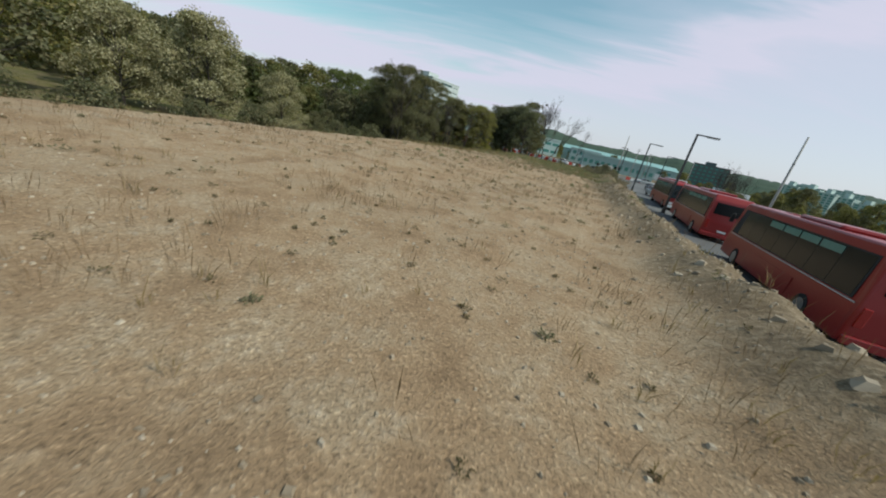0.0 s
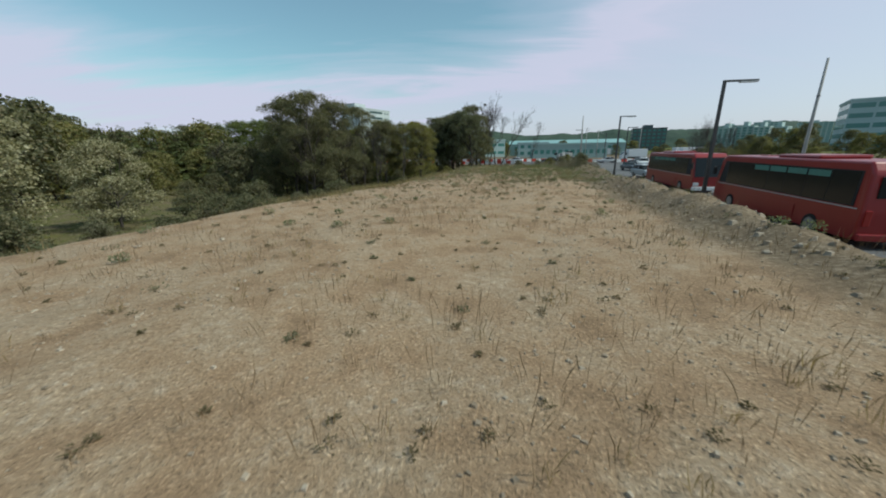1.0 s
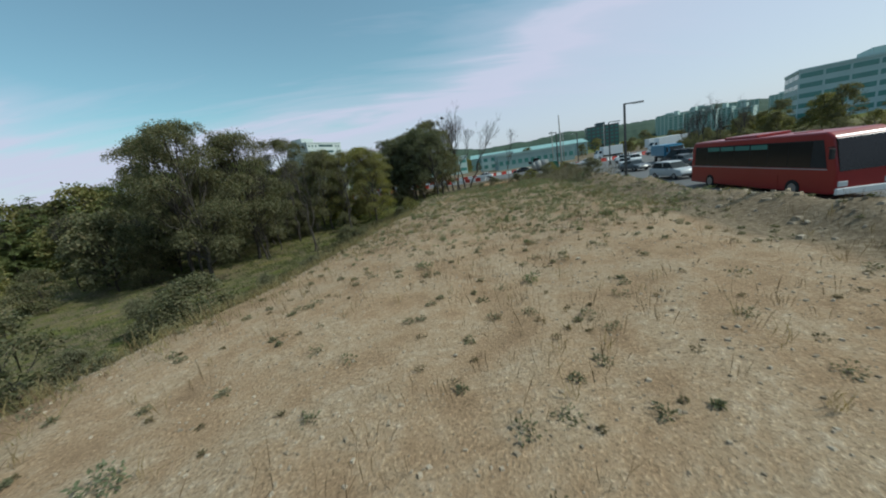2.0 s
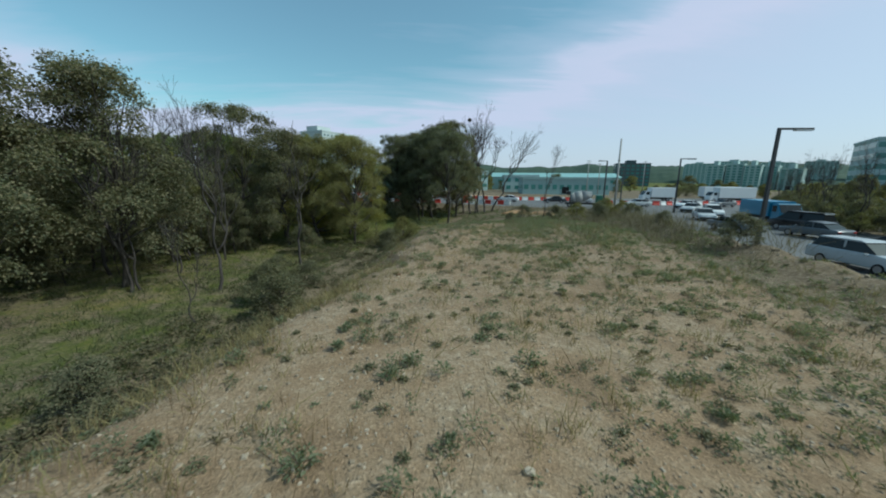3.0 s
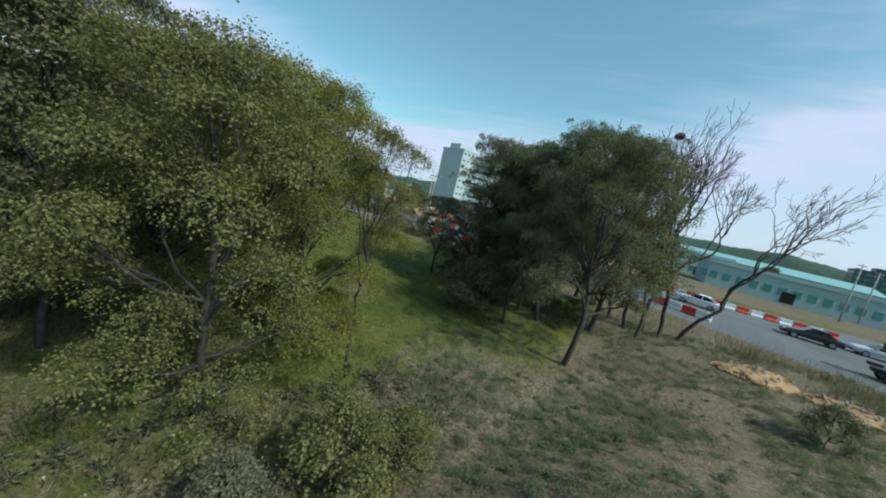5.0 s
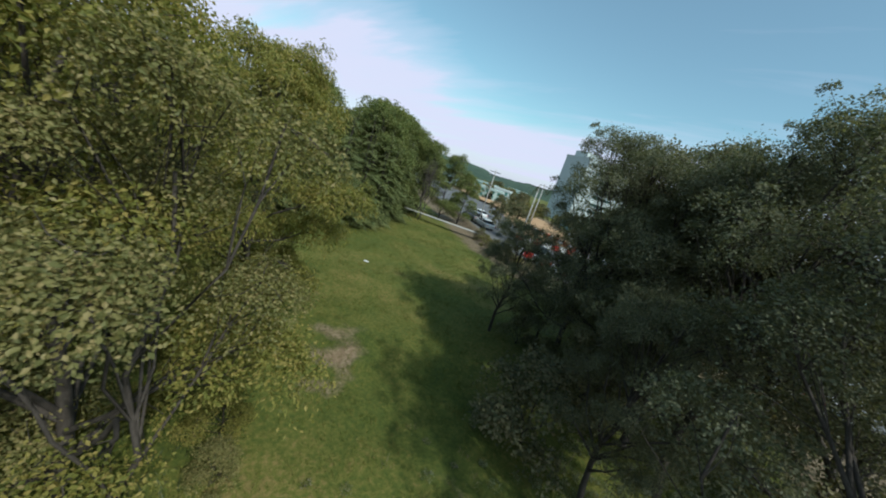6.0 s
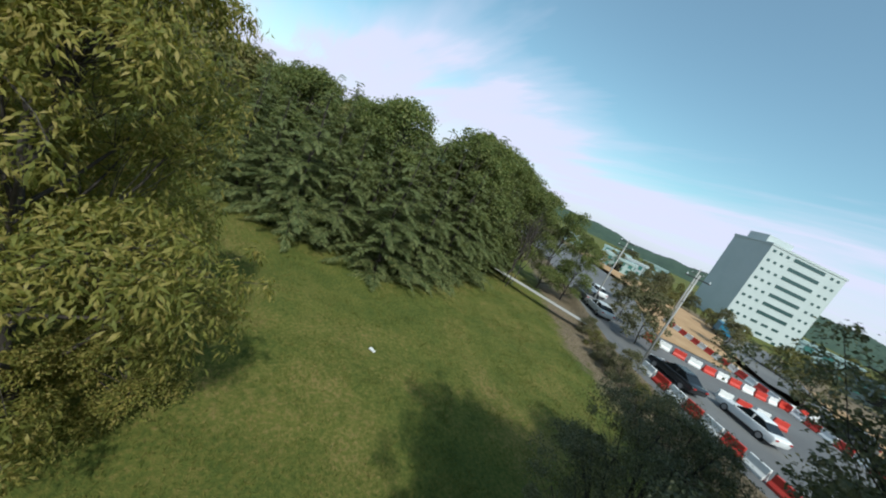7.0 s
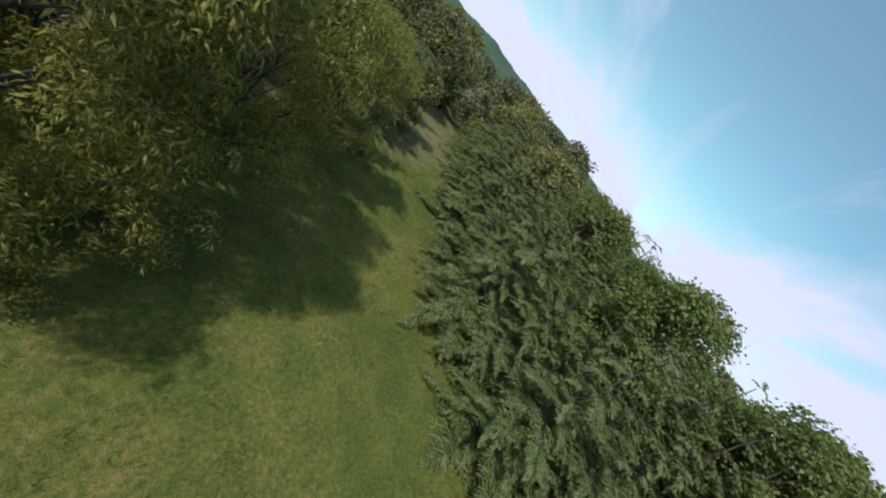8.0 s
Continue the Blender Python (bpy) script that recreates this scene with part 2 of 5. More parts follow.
def build_ground():
    xs, ys = spaced(-45, 62, 0.34, 2600), spaced(-12, 135, 0.34, 2600)
    gx, gy = np.meshgrid(xs, ys)
    gz = height(gx, gy)
    n, k = len(xs), len(ys)
    i = (np.arange(k - 1)[:, None] * n + np.arange(n - 1)[None, :]).ravel()
    me = quads_mesh("ground", np.stack([gx, gy, gz], -1), np.stack([i, i + 1, i + n + 1, i + n], -1), ground_material(), True)
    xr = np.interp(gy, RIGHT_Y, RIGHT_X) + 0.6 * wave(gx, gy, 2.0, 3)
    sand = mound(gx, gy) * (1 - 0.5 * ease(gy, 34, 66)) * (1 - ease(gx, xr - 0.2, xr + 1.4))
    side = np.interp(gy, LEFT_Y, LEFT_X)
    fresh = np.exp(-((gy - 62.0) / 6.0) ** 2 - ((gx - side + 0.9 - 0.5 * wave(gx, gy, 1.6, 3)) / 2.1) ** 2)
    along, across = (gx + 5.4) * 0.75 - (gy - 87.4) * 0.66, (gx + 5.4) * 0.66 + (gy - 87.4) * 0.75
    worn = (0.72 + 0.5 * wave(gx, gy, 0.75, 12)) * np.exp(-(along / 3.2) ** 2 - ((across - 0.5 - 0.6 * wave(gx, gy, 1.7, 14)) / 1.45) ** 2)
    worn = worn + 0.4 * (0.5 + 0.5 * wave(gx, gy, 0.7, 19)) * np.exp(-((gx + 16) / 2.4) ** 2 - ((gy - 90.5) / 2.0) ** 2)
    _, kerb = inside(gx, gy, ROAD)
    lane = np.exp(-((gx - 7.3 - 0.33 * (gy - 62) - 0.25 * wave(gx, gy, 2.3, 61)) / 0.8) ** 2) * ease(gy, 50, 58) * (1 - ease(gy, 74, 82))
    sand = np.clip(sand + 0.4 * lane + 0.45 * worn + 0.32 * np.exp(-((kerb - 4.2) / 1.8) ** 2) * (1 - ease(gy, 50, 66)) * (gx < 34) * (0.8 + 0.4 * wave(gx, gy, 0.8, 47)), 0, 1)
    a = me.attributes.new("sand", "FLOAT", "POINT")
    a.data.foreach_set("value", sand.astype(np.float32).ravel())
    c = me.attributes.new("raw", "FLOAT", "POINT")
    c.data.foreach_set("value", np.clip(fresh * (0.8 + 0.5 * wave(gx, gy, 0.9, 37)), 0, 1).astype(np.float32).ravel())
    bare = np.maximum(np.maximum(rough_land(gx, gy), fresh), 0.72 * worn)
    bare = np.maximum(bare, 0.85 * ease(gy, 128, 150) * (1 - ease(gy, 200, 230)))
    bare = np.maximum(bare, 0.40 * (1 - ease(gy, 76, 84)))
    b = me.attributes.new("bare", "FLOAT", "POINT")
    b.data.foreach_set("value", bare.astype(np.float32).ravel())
    tagged(new("ground", me), "sandy mound falling to a mown green field", "ground", kind="structure")


def ground_material():
    m = bpy.data.materials.new("ground")
    m.use_nodes = True
    t = m.node_tree
    b = t.nodes["Principled BSDF"]
    b.inputs["Roughness"].default_value, b.inputs["Specular IOR Level"].default_value = 0.95, 0.15
    co = t.nodes.new("ShaderNodeTexCoord")

    def grain(scale, detail=5.0):
        n = node(t, "ShaderNodeTexNoise", Scale=scale, Detail=detail, Roughness=0.65)
        wire(t, co, "Object", n, "Vector")
        return n

    def attribute(name):
        n = t.nodes.new("ShaderNodeAttribute")
        n.attribute_name = name
        return n

    broad, mid, fine, tiny = grain(0.13), grain(0.9), grain(7.0), grain(24.0)
    sand = ramp(t, [(0.32, (0.25, 0.166, 0.098)), (0.5, (0.355, 0.242, 0.145)), (0.68, (0.455, 0.325, 0.207))])
    wire(t, mid, 0, sand, 0)
    gravel = ramp(t, [(0.30, (0.17, 0.13, 0.085)), (0.5, (0.30, 0.235, 0.155)), (0.68, (0.46, 0.40, 0.31))])
    wire(t, fine, 0, gravel, 0)
    soil = ramp(t, [(0.32, (0.08, 0.061, 0.040)), (0.5, (0.162, 0.125, 0.081)), (0.68, (0.295, 0.237, 0.163))])
    wire(t, fine, 0, soil, 0)
    grass = ramp(t, [(0.36, (0.046, 0.068, 0.016)), (0.46, (0.082, 0.102, 0.022)), (0.53, (0.125, 0.127, 0.030)), (0.62, (0.215, 0.165, 0.062))])
    g2 = t.nodes.new("ShaderNodeMix")
    g2.inputs[0].default_value = 0.45
    g3 = t.nodes.new("ShaderNodeMix")
    g3.inputs[0].default_value = 0.5
    wire(t, broad, 0, g3, 2)
    wire(t, grain(0.42), 0, g3, 3)
    wire(t, g3, 0, g2, 2)
    wire(t, fine, 0, g2, 3)
    wire(t, g2, 0, grass, 0)
    blend = ramp(t, [(0.42, (0, 0, 0)), (0.60, (1, 1, 1))])
    wire(t, mid, 0, blend, 0)
    top = mix(t, blend.outputs[0], sand.outputs[0], gravel.outputs[0])
    top = mix(t, 0.5, sand.outputs[0], top)
    speck = ramp(t, [(0.33, (0.28, 0.27, 0.26)), (0.46, (1, 1, 1)), (0.56, (1, 1, 1)), (0.66, (1.9, 1.95, 2.0))])
    wire(t, tiny, 0, speck, 0)
    top = mix(t, 0.62, top, speck.outputs[0], "MULTIPLY")
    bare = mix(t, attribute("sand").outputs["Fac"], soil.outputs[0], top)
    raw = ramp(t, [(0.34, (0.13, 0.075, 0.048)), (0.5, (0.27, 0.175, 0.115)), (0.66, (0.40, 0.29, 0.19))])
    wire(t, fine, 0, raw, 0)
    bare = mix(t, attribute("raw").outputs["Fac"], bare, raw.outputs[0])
    # the edge of the turf is ragged
    rag = t.nodes.new("ShaderNodeMath")
    rag.operation = "MULTIPLY_ADD"
    wire(t, mid, 0, rag, 0)
    rag.inputs[1].default_value = 0.9
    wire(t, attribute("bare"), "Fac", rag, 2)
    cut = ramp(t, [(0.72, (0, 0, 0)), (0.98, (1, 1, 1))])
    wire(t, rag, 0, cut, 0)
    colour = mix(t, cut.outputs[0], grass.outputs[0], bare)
    t.links.new(colour, b.inputs["Base Color"])
    h = t.nodes.new("ShaderNodeMath")
    h.operation = "ADD"
    wire(t, fine, 0, h, 0)
    wire(t, tiny, 0, h, 1)
    p = node(t, "ShaderNodeBump", Strength=0.75, Distance=0.05)
    wire(t, h, 0, p, "Height")
    wire(t, p, 0, b, "Normal")
    return m


build_ground()
bm = bmesh.new()
bm.faces.new([bm.verts.new((x, y, 0.0)) for x, y in ROAD])
bmesh.ops.triangulate(bm, faces=bm.faces[:])
road_mesh = bpy.data.meshes.new("road")
bm.to_mesh(road_mesh)
bm.free()
road_mesh.materials.append(M["asphalt"])
tagged(new("road", road_mesh), "wide grey asphalt road with worn surface", "road", kind="structure")


def on_ground(x, y):
    return float(height(np.array([x]), np.array([y]))[0])


# ---- trees ----
def tubes(paths, sides=6):
    """Tapered round limbs: each path is a list of (x, y, z, radius)."""
    verts, faces, n0 = [], [], 0
    thick = sides
    for path in paths:
        p = np.array(path, float)
        sides = thick if p[0, 3] > 0.03 else 3
        ang = np.arange(sides) * 2 * math.pi / sides
        d = np.gradient(p[:, :3], axis=0)
        d /= np.linalg.norm(d, axis=1)[:, None] + 1e-9
        ref = np.where(np.abs(d[:, 2:3]) > 0.9, [[1.0, 0, 0]], [[0, 0, 1.0]])
        u = np.cross(d, ref)
        u /= np.linalg.norm(u, axis=1)[:, None] + 1e-9
        w = np.cross(d, u)
        ring = p[:, None, :3] + p[:, None, 3:] * (np.cos(ang)[None, :, None] * u[:, None] + np.sin(ang)[None, :, None] * w[:, None])
        verts.append(ring.reshape(-1, 3))
        k = np.arange(sides)
        for r in range(len(p) - 1):
            a = n0 + r * sides
            faces.append(np.stack([a + k, a + (k + 1) % sides, a + sides + (k + 1) % sides, a + sides + k], -1))
        n0 += len(p) * sides
    return np.concatenate(verts), np.concatenate(faces)


def curve_path(rng, a, b, r0, r1, n=6, bow=0.12, sag=0.0):
    a, b = np.array(a, float), np.array(b, float)
    span = np.linalg.norm(b - a)
    off = rng.normal(0, bow * span, 3)
    out = []
    for k in range(n + 1):
        s = k / n
        q = a + (b - a) * s + off * math.sin(math.pi * s) + rng.normal(0, 0.012 * span, 3) * (0 < k < n)
        q[2] -= sag * s * s * span
        out.append((*q, r0 + (r1 - r0) * s ** 0.8))
    return out


def leaves(rng, centres, radii, each, length, width, droop=0.3, flat=0.6, lift=0.25):
    """Diamond-shaped folded leaves scattered round cluster centres."""
    c = np.repeat(centres, each, 0)
    r = np.repeat(radii, each)[:, None]
    n = len(c)
    v = rng.normal(size=(n, 3))
    v /= np.linalg.norm(v, axis=1)[:, None]
    v *= rng.random((n, 1)) ** 0.45
    v[:, 2] *= flat
    base = c + v * r
    way = v + rng.normal(0, 0.55, (n, 3))
    way[:, 2] = way[:, 2] * 0.5 - droop
    way /= np.linalg.norm(way, axis=1)[:, None] + 1e-9
    up = rng.normal(0, 0.55, (n, 3)) + [0, 0, 1]
    side = np.cross(way, up)
    side /= np.linalg.norm(side, axis=1)[:, None] + 1e-9
    nrm = np.cross(side, way)
    size = rng.uniform(0.7, 1.3, (n, 1))
    L, W = length * size, width * size
    mid = base + way * L * 0.45 + nrm * L * lift * 0.5
    tip = base + way * L - nrm * L * 0.1
    verts = np.stack([base, mid + side * W, tip, mid - side * W], 1).reshape(-1, 3)
    return verts, np.arange(4 * n).reshape(-1, 4)


def sprays(rng, centres, aims, radii, each, length, width, droop=0.3):
    """Leaves in shallow umbrellas: each spray is a tilted disc whose rim hangs down, its leaves lying outward like tiles."""
    c, aim, r = (np.repeat(np.asarray(v, float), each, 0) for v in (centres, aims, radii))
    n = len(c)
    aim /= np.linalg.norm(aim, axis=1)[:, None] + 1e-9
    u = np.cross(aim, rng.normal(size=(n, 3)))
    u /= np.linalg.norm(u, axis=1)[:, None] + 1e-9
    far = np.sqrt(rng.random(n))
    reach = (far * r)[:, None]
    base = c + u * reach + aim * (r * rng.normal(0, 0.30, n))[:, None]
    base[:, 2] -= 0.34 * r * far ** 2
    way = u + rng.normal(0, 0.8, (n, 3))
    way[:, 2] = way[:, 2] * 0.6 - droop
    way /= np.linalg.norm(way, axis=1)[:, None] + 1e-9
    side = np.cross(way, aim + rng.normal(0, 0.65, (n, 3)))
    side /= np.linalg.norm(side, axis=1)[:, None] + 1e-9
    nrm = np.cross(side, way)
    size = rng.uniform(0.65, 1.35, (n, 1))
    L, W = length * size, width * size
    mid = base + way * L * 0.45 + nrm * L * 0.1
    tip = base + way * L - nrm * L * 0.08
    return np.stack([base, mid + side * W, tip, mid - side * W], 1).reshape(-1, 3), np.arange(4 * n).reshape(-1, 4)


def broad_tree(seed, high, wide, leaf, lobes=9, clusters=150, each=45, length=0.2, width=0.065, droop=0.3, low=0.3, trunk_r=0.16, bark="bark", cluster_r=0.62, flat=0.62, stray=0.10):
    """Meshes of a broadleaf tree: trunk with limbs, and a crown of leaf sprays over uneven lobes, with stray shoots past them."""
    rng = np.random.default_rng(seed)
    top = np.array([rng.normal(0, 0.05 * wide), rng.normal(0, 0.05 * wide), high * 0.82])
    stem = curve_path(rng, (0, 0, -0.3), top, trunk_r, trunk_r * 0.28, 8, 0.03)
    paths = [stem]
    lobe, limbs = [], []
    for k in range(lobes):
        ang = k * 2.4 + rng.uniform(-0.5, 0.5)
        zf = low + (1 - low) * ((k + 0.6) / lobes) ** 0.9
        reach = wide * (0.35 + 0.55 * math.sin(math.pi * min(1, 0.22 + zf * 0.72))) * rng.uniform(0.6, 1.1)
        if k >= lobes - 2:
            reach *= 0.4
        c = np.array([math.cos(ang) * reach * 0.7, math.sin(ang) * reach * 0.7, high * min(0.93, zf)])
        lobe.append((c, wide * rng.uniform(0.17, 0.33)))
        f = 8 * float(np.clip(zf * rng.uniform(0.55, 0.85), 0.12, 0.95))
        s = [float(np.interp(f, range(9), [p[k] for p in stem])) for k in range(4)]
        limb = curve_path(rng, s[:3], c, s[3] * 0.6, 0.02, 4, 0.08, -0.05)
        paths.append(limb)
        limbs.append(limb)
    cent, aims, rad = [], [], []
    share = np.array([r * r for _, r in lobe])
    for _ in range(clusters):
        which = rng.choice(len(lobe), p=share / share.sum())
        c, r = lobe[which]
        v = rng.normal(size=3)
        v /= np.linalg.norm(v)
        v[2] = abs(v[2]) - 0.25 if rng.random() < 0.7 else v[2]
        out = rng.uniform(0.5, 1.06) if rng.random() > stray else rng.uniform(1.1, 1.5)
        p = c + v * r * out * [1, 1, flat]
        cent.append(p)
        aims.append(v * [0.7, 0.7, 0.5] + [0, 0, 0.55])
        rad.append(cluster_r * rng.uniform(0.55, 1.25) * (0.7 if out > 1.08 else 1.0))
        if rng.random() < 0.5 or out > 1.08:
            paths.append(curve_path(rng, limbs[which][rng.integers(2, 5)][:3], p, 0.014, 0.005, 2, 0.1))
    tv, tf = tubes(paths, 6)
    lv, lf = sprays(rng, cent, aims, rad, each, length, width, droop)
    return quads_mesh("trunk", tv, tf, M[bark], True), quads_mesh("crown", lv, lf, M[leaf])


def bare_tree(seed, high, spread, trunk_r=0.11, bark="bark_grey", depth=5):
    """Meshes of a leafless tree: the trunk, and each main limb with its forking branches."""
    rng = np.random.default_rng(seed)
    limbs, tips = [], []

    def grow(p, way, length, r, level, into):
        q = p + way * length
        into.append(curve_path(rng, p, q, r, max(0.008, r * 0.74), 4 if level > 3 else 2, 0.07))
        if level == 0:
            tips.append(q)
            return
        for k in range(2 if rng.random() < 0.68 else 3):
            w = way + rng.normal(0, spread * (0.45 if k == 0 else 1.25), 3) + [0, 0, 0.16]
            w /= np.linalg.norm(w)
            if level == depth:
                limbs.append([])
            grow(q, w, length * rng.uniform(0.66, 0.92) * (1.0 if k == 0 else 0.84), max(0.008, r * (0.74 if k == 0 else 0.58)), level - 1, limbs[-1] if level == depth else into)

    stem = []
    grow(np.array([0, 0, -0.2]), np.array([rng.normal(0, 0.08), rng.normal(0, 0.08), 1.0]), high * 0.30, trunk_r, depth, stem)
    lean = np.mean(np.array(tips), 0)
    out = []
    for name, some in [("trunk", stem)] + [("limb", p) for p in limbs]:
        tv, tf = tubes(some, 5)
        tv[:, :2] -= lean[None, :2] / lean[2] * np.maximum(tv[:, 2:], 0)
        out.append(quads_mesh(name, tv, tf, M[bark], True))
    return out


def conifer(seed, high, wide, leaf="needle", tufts=6, fine=1.0):
    """Meshes of a conifer: tiers of separate boughs, each a pointed flat frond of paired twigs with needle tufts, and dark gaps between."""
    rng = np.random.default_rng(seed)
    paths = [curve_path(rng, (0, 0, -0.3), (0, 0, high * 0.95), 0.14, 0.02, 8, 0.01)]
    roots, ways, sizes, widths, tops = [], [], [], [], []
    z = 0.25
    while z < high * 0.985:
        f = 1 - z / high
        reach = wide * (f ** 0.8) * (0.8 + 0.2 * min(1, z))
        count = max(4, int(5.5 * f + 3.5))
        first = rng.uniform(0, 6.3)
        for k in range(count):
            ang = first + 6.283 * k / count + rng.uniform(-0.3, 0.3)
            rr = reach * rng.uniform(0.45, 1.4) + 0.25
            lift, zz, sag = rng.uniform(0.10, 0.5), z + rng.uniform(-0.22, 0.22), rng.uniform(0.30, 0.55)
            out = np.array([math.cos(ang), math.sin(ang), 0.0])
            turn = np.array([-out[1], out[0], 0.0])
            n = int((11 + 12 * rr / wide) * fine)
            s = np.repeat(np.linspace(0.14, 0.98, n), 2) + rng.uniform(-0.015, 0.015, 2 * n)
            hand = np.tile([-1.0, 1.0], n)
            bough = out[None] * (rr * s)[:, None]
            bough[:, 2] = zz + rr * (lift * s - sag * s * s)
            slope = lift - 2 * sag * s
            bend = hand * (1.05 - 0.55 * s) * rng.uniform(0.6, 1.3, 2 * n)
            way = out[None] * np.cos(bend)[:, None] + turn[None] * np.sin(bend)[:, None]
            way[:, 2] = slope * np.cos(bend) - 0.10 + rng.normal(0, 0.2, 2 * n)
            way /= np.linalg.norm(way, axis=1)[:, None]
            size = (0.10 + 0.40 * rr * np.clip(1.04 - s, 0, 1) ** 0.85 * (0.55 + 0.45 * np.minimum(1, s * 3))) * rng.uniform(0.5, 1.3, 2 * n)
            up = np.cross(way, np.cross([0, 0, 1.0], way)) + 0.25 * rng.normal(size=way.shape)
            for share, spread in ((0.0, 0.0), (0.25, 0.8), (0.25, -0.8), (0.48, 0.7), (0.48, -0.7), (0.7, 0.6), (0.7, -0.6))[:1 + tufts]:
                sub = way * math.cos(spread) + np.cross(up, way) * math.sin(spread)
                roots.append(bough + way * (size * share)[:, None])
                ways.append(sub)
                sizes.append(size * (1.0 if share == 0 else 0.46 * (1.2 - share)))
                widths.append((0.012 + 0.020 * size) / fine)
                tops.append(up)
            paths.append([(*(out * rr * q + [0, 0, zz + rr * (lift * q - sag * q * q)]), 0.018 * (1 - q) + 0.004) for q in (0.0, 0.4, 0.8)])
        z += rng.uniform(0.42, 0.66) * (0.75 + high / 16)
    roots, ways, tops = np.concatenate(roots), np.concatenate(ways), np.concatenate(tops)
    sizes, widths = np.concatenate(sizes)[:, None], np.concatenate(widths)[:, None]
    side = np.cross(ways, tops)
    side /= np.linalg.norm(side, axis=1)[:, None] + 1e-9
    mid = roots + ways * sizes * 0.4 + [0, 0, 0.015]
    tip = roots + ways * sizes - [0, 0, 0.03]
    lv = np.stack([roots, mid + side * widths, tip, mid - side * widths], 1).reshape(-1, 3)
    tv, tf = tubes(paths, 5)
    return quads_mesh("trunk", tv, tf, M["bark"], True), quads_mesh("crown", lv, np.arange(len(lv)).reshape(-1, 4), M[leaf])


def plant(name, meshes, x, y, size, turn, label, category="tree", group="", dz=0.0, lean=0.0):
    ob = thing(name, pose(x, y, on_ground(x, y) + dz, 0, lean, turn) @ Matrix.Diagonal((size, size, size, 1)), label, category, group)
    for me in meshes:
        part(me.name.split(".")[0], me, None, ob)
    return ob


KINDS = {
    "oak_1": broad_tree(11, 12.0, 4.8, "leaf_dark", 22, 480, 80, 0.12, 0.040, low=0.20, cluster_r=0.60),
    "oak_2": broad_tree(12, 11.0, 4.4, "leaf_dark", 21, 430, 80, 0.12, 0.040, low=0.18, cluster_r=0.58),
    "clump_1": broad_tree(26, 12.0, 4.8, "leaf_clump", 26, 520, 150, 0.062, 0.023, low=0.34, cluster_r=0.44, stray=0.16),
    "clump_2": broad_tree(27, 11.0, 4.4, "leaf_clump", 25, 470, 150, 0.062, 0.023, low=0.32, cluster_r=0.42, stray=0.16),
    "olive_1": broad_tree(13, 11.0, 4.8, "leaf_olive", 24, 620, 120, 0.072, 0.026, low=0.13, cluster_r=0.54),
    "olive_2": broad_tree(14, 9.5, 4.4, "leaf_olive", 23, 560, 120, 0.075, 0.026, low=0.13, cluster_r=0.52),
    "sunny_1": broad_tree(29, 10.5, 4.8, "leaf_chestnut", 22, 680, 130, 0.074, 0.021, 0.5, 0.13, 0.16, cluster_r=0.48),
    "wood_1": broad_tree(24, 12.0, 4.2, "leaf_wood", 18, 320, 50, 0.17, 0.065, low=0.12, cluster_r=0.75),
    "wood_2": broad_tree(25, 10.5, 4.0, "leaf_wood", 17, 300, 50, 0.17, 0.065, low=0.10, cluster_r=0.75),
    "oakfar_1": broad_tree(18, 12.0, 5.2, "leaf_dark", 19, 200, 17, 0.42, 0.17, low=0.14, cluster_r=0.95),
    "oakfar_2": broad_tree(19, 10.5, 4.8, "leaf_olive", 18, 190, 17, 0.42, 0.17, low=0.12, cluster_r=0.95),
    "pale_1": broad_tree(15, 9.5, 5.2, "leaf_pale", 20, 420, 40, 0.18, 0.07, low=0.10, cluster_r=0.68),
    "chestnut_1": broad_tree(16, 12.0, 5.2, "leaf_chestnut", 24, 900, 64, 0.18, 0.024, 1.0, 0.18, 0.15, cluster_r=0.50, flat=0.7),
    "chestnut_2": broad_tree(17, 10.5, 4.8, "leaf_chestnut", 21, 700, 64, 0.17, 0.022, 1.0, 0.20, 0.17, cluster_r=0.48, flat=0.7),
    "open_1": broad_tree(28, 9.8, 2.5, "leaf_olive", 9, 130, 150, 0.055, 0.018, 0.4, 0.55, 0.08, cluster_r=0.40),
    "bare_1": bare_tree(21, 11.0, 0.36, 0.13, depth=7),
    "bare_2": bare_tree(22, 9.2, 0.36, 0.11, depth=7),
    "bare_4": bare_tree(52, 10.5, 0.46, 0.13, depth=6),
    "bare_3": bare_tree(23, 6.5, 0.26, 0.06, depth=6),
    "fir_1": conifer(31, 9.5, 3.0),
    "fir_2": conifer(32, 8.0, 2.8),
    "fir_3": conifer(33, 11.5, 3.1),
    "firback_1": conifer(34, 9.5, 3.0, tufts=2, fine=0.72),
    "firback_2": conifer(35, 11.5, 3.1, tufts=2, fine=0.72),
    "bush_1": broad_tree(41, 2.2, 1.4, "leaf_olive", 10, 120, 60, 0.07, 0.024, 0.1, 0.1, 0.04, cluster_r=0.34),
    "bush_2": broad_tree(42, 1.7, 1.3, "weed", 9, 110, 60, 0.07, 0.020, 0.0, 0.1, 0.03, cluster_r=0.32),
    "bush_4": broad_tree(44, 2.6, 1.7, "leaf_chestnut", 10, 160, 70, 0.085, 0.024, 0.5, 0.08, 0.04, cluster_r=0.40),
    "bush_3": broad_tree(43, 3.0, 1.9, "leaf_dark", 10, 120, 40, 0.115, 0.042, 0.1, 0.06, 0.04, cluster_r=0.48),
}
TOPS = {kind: max(v.co.z for v in meshes[1].vertices) for kind, meshes in KINDS.items()}
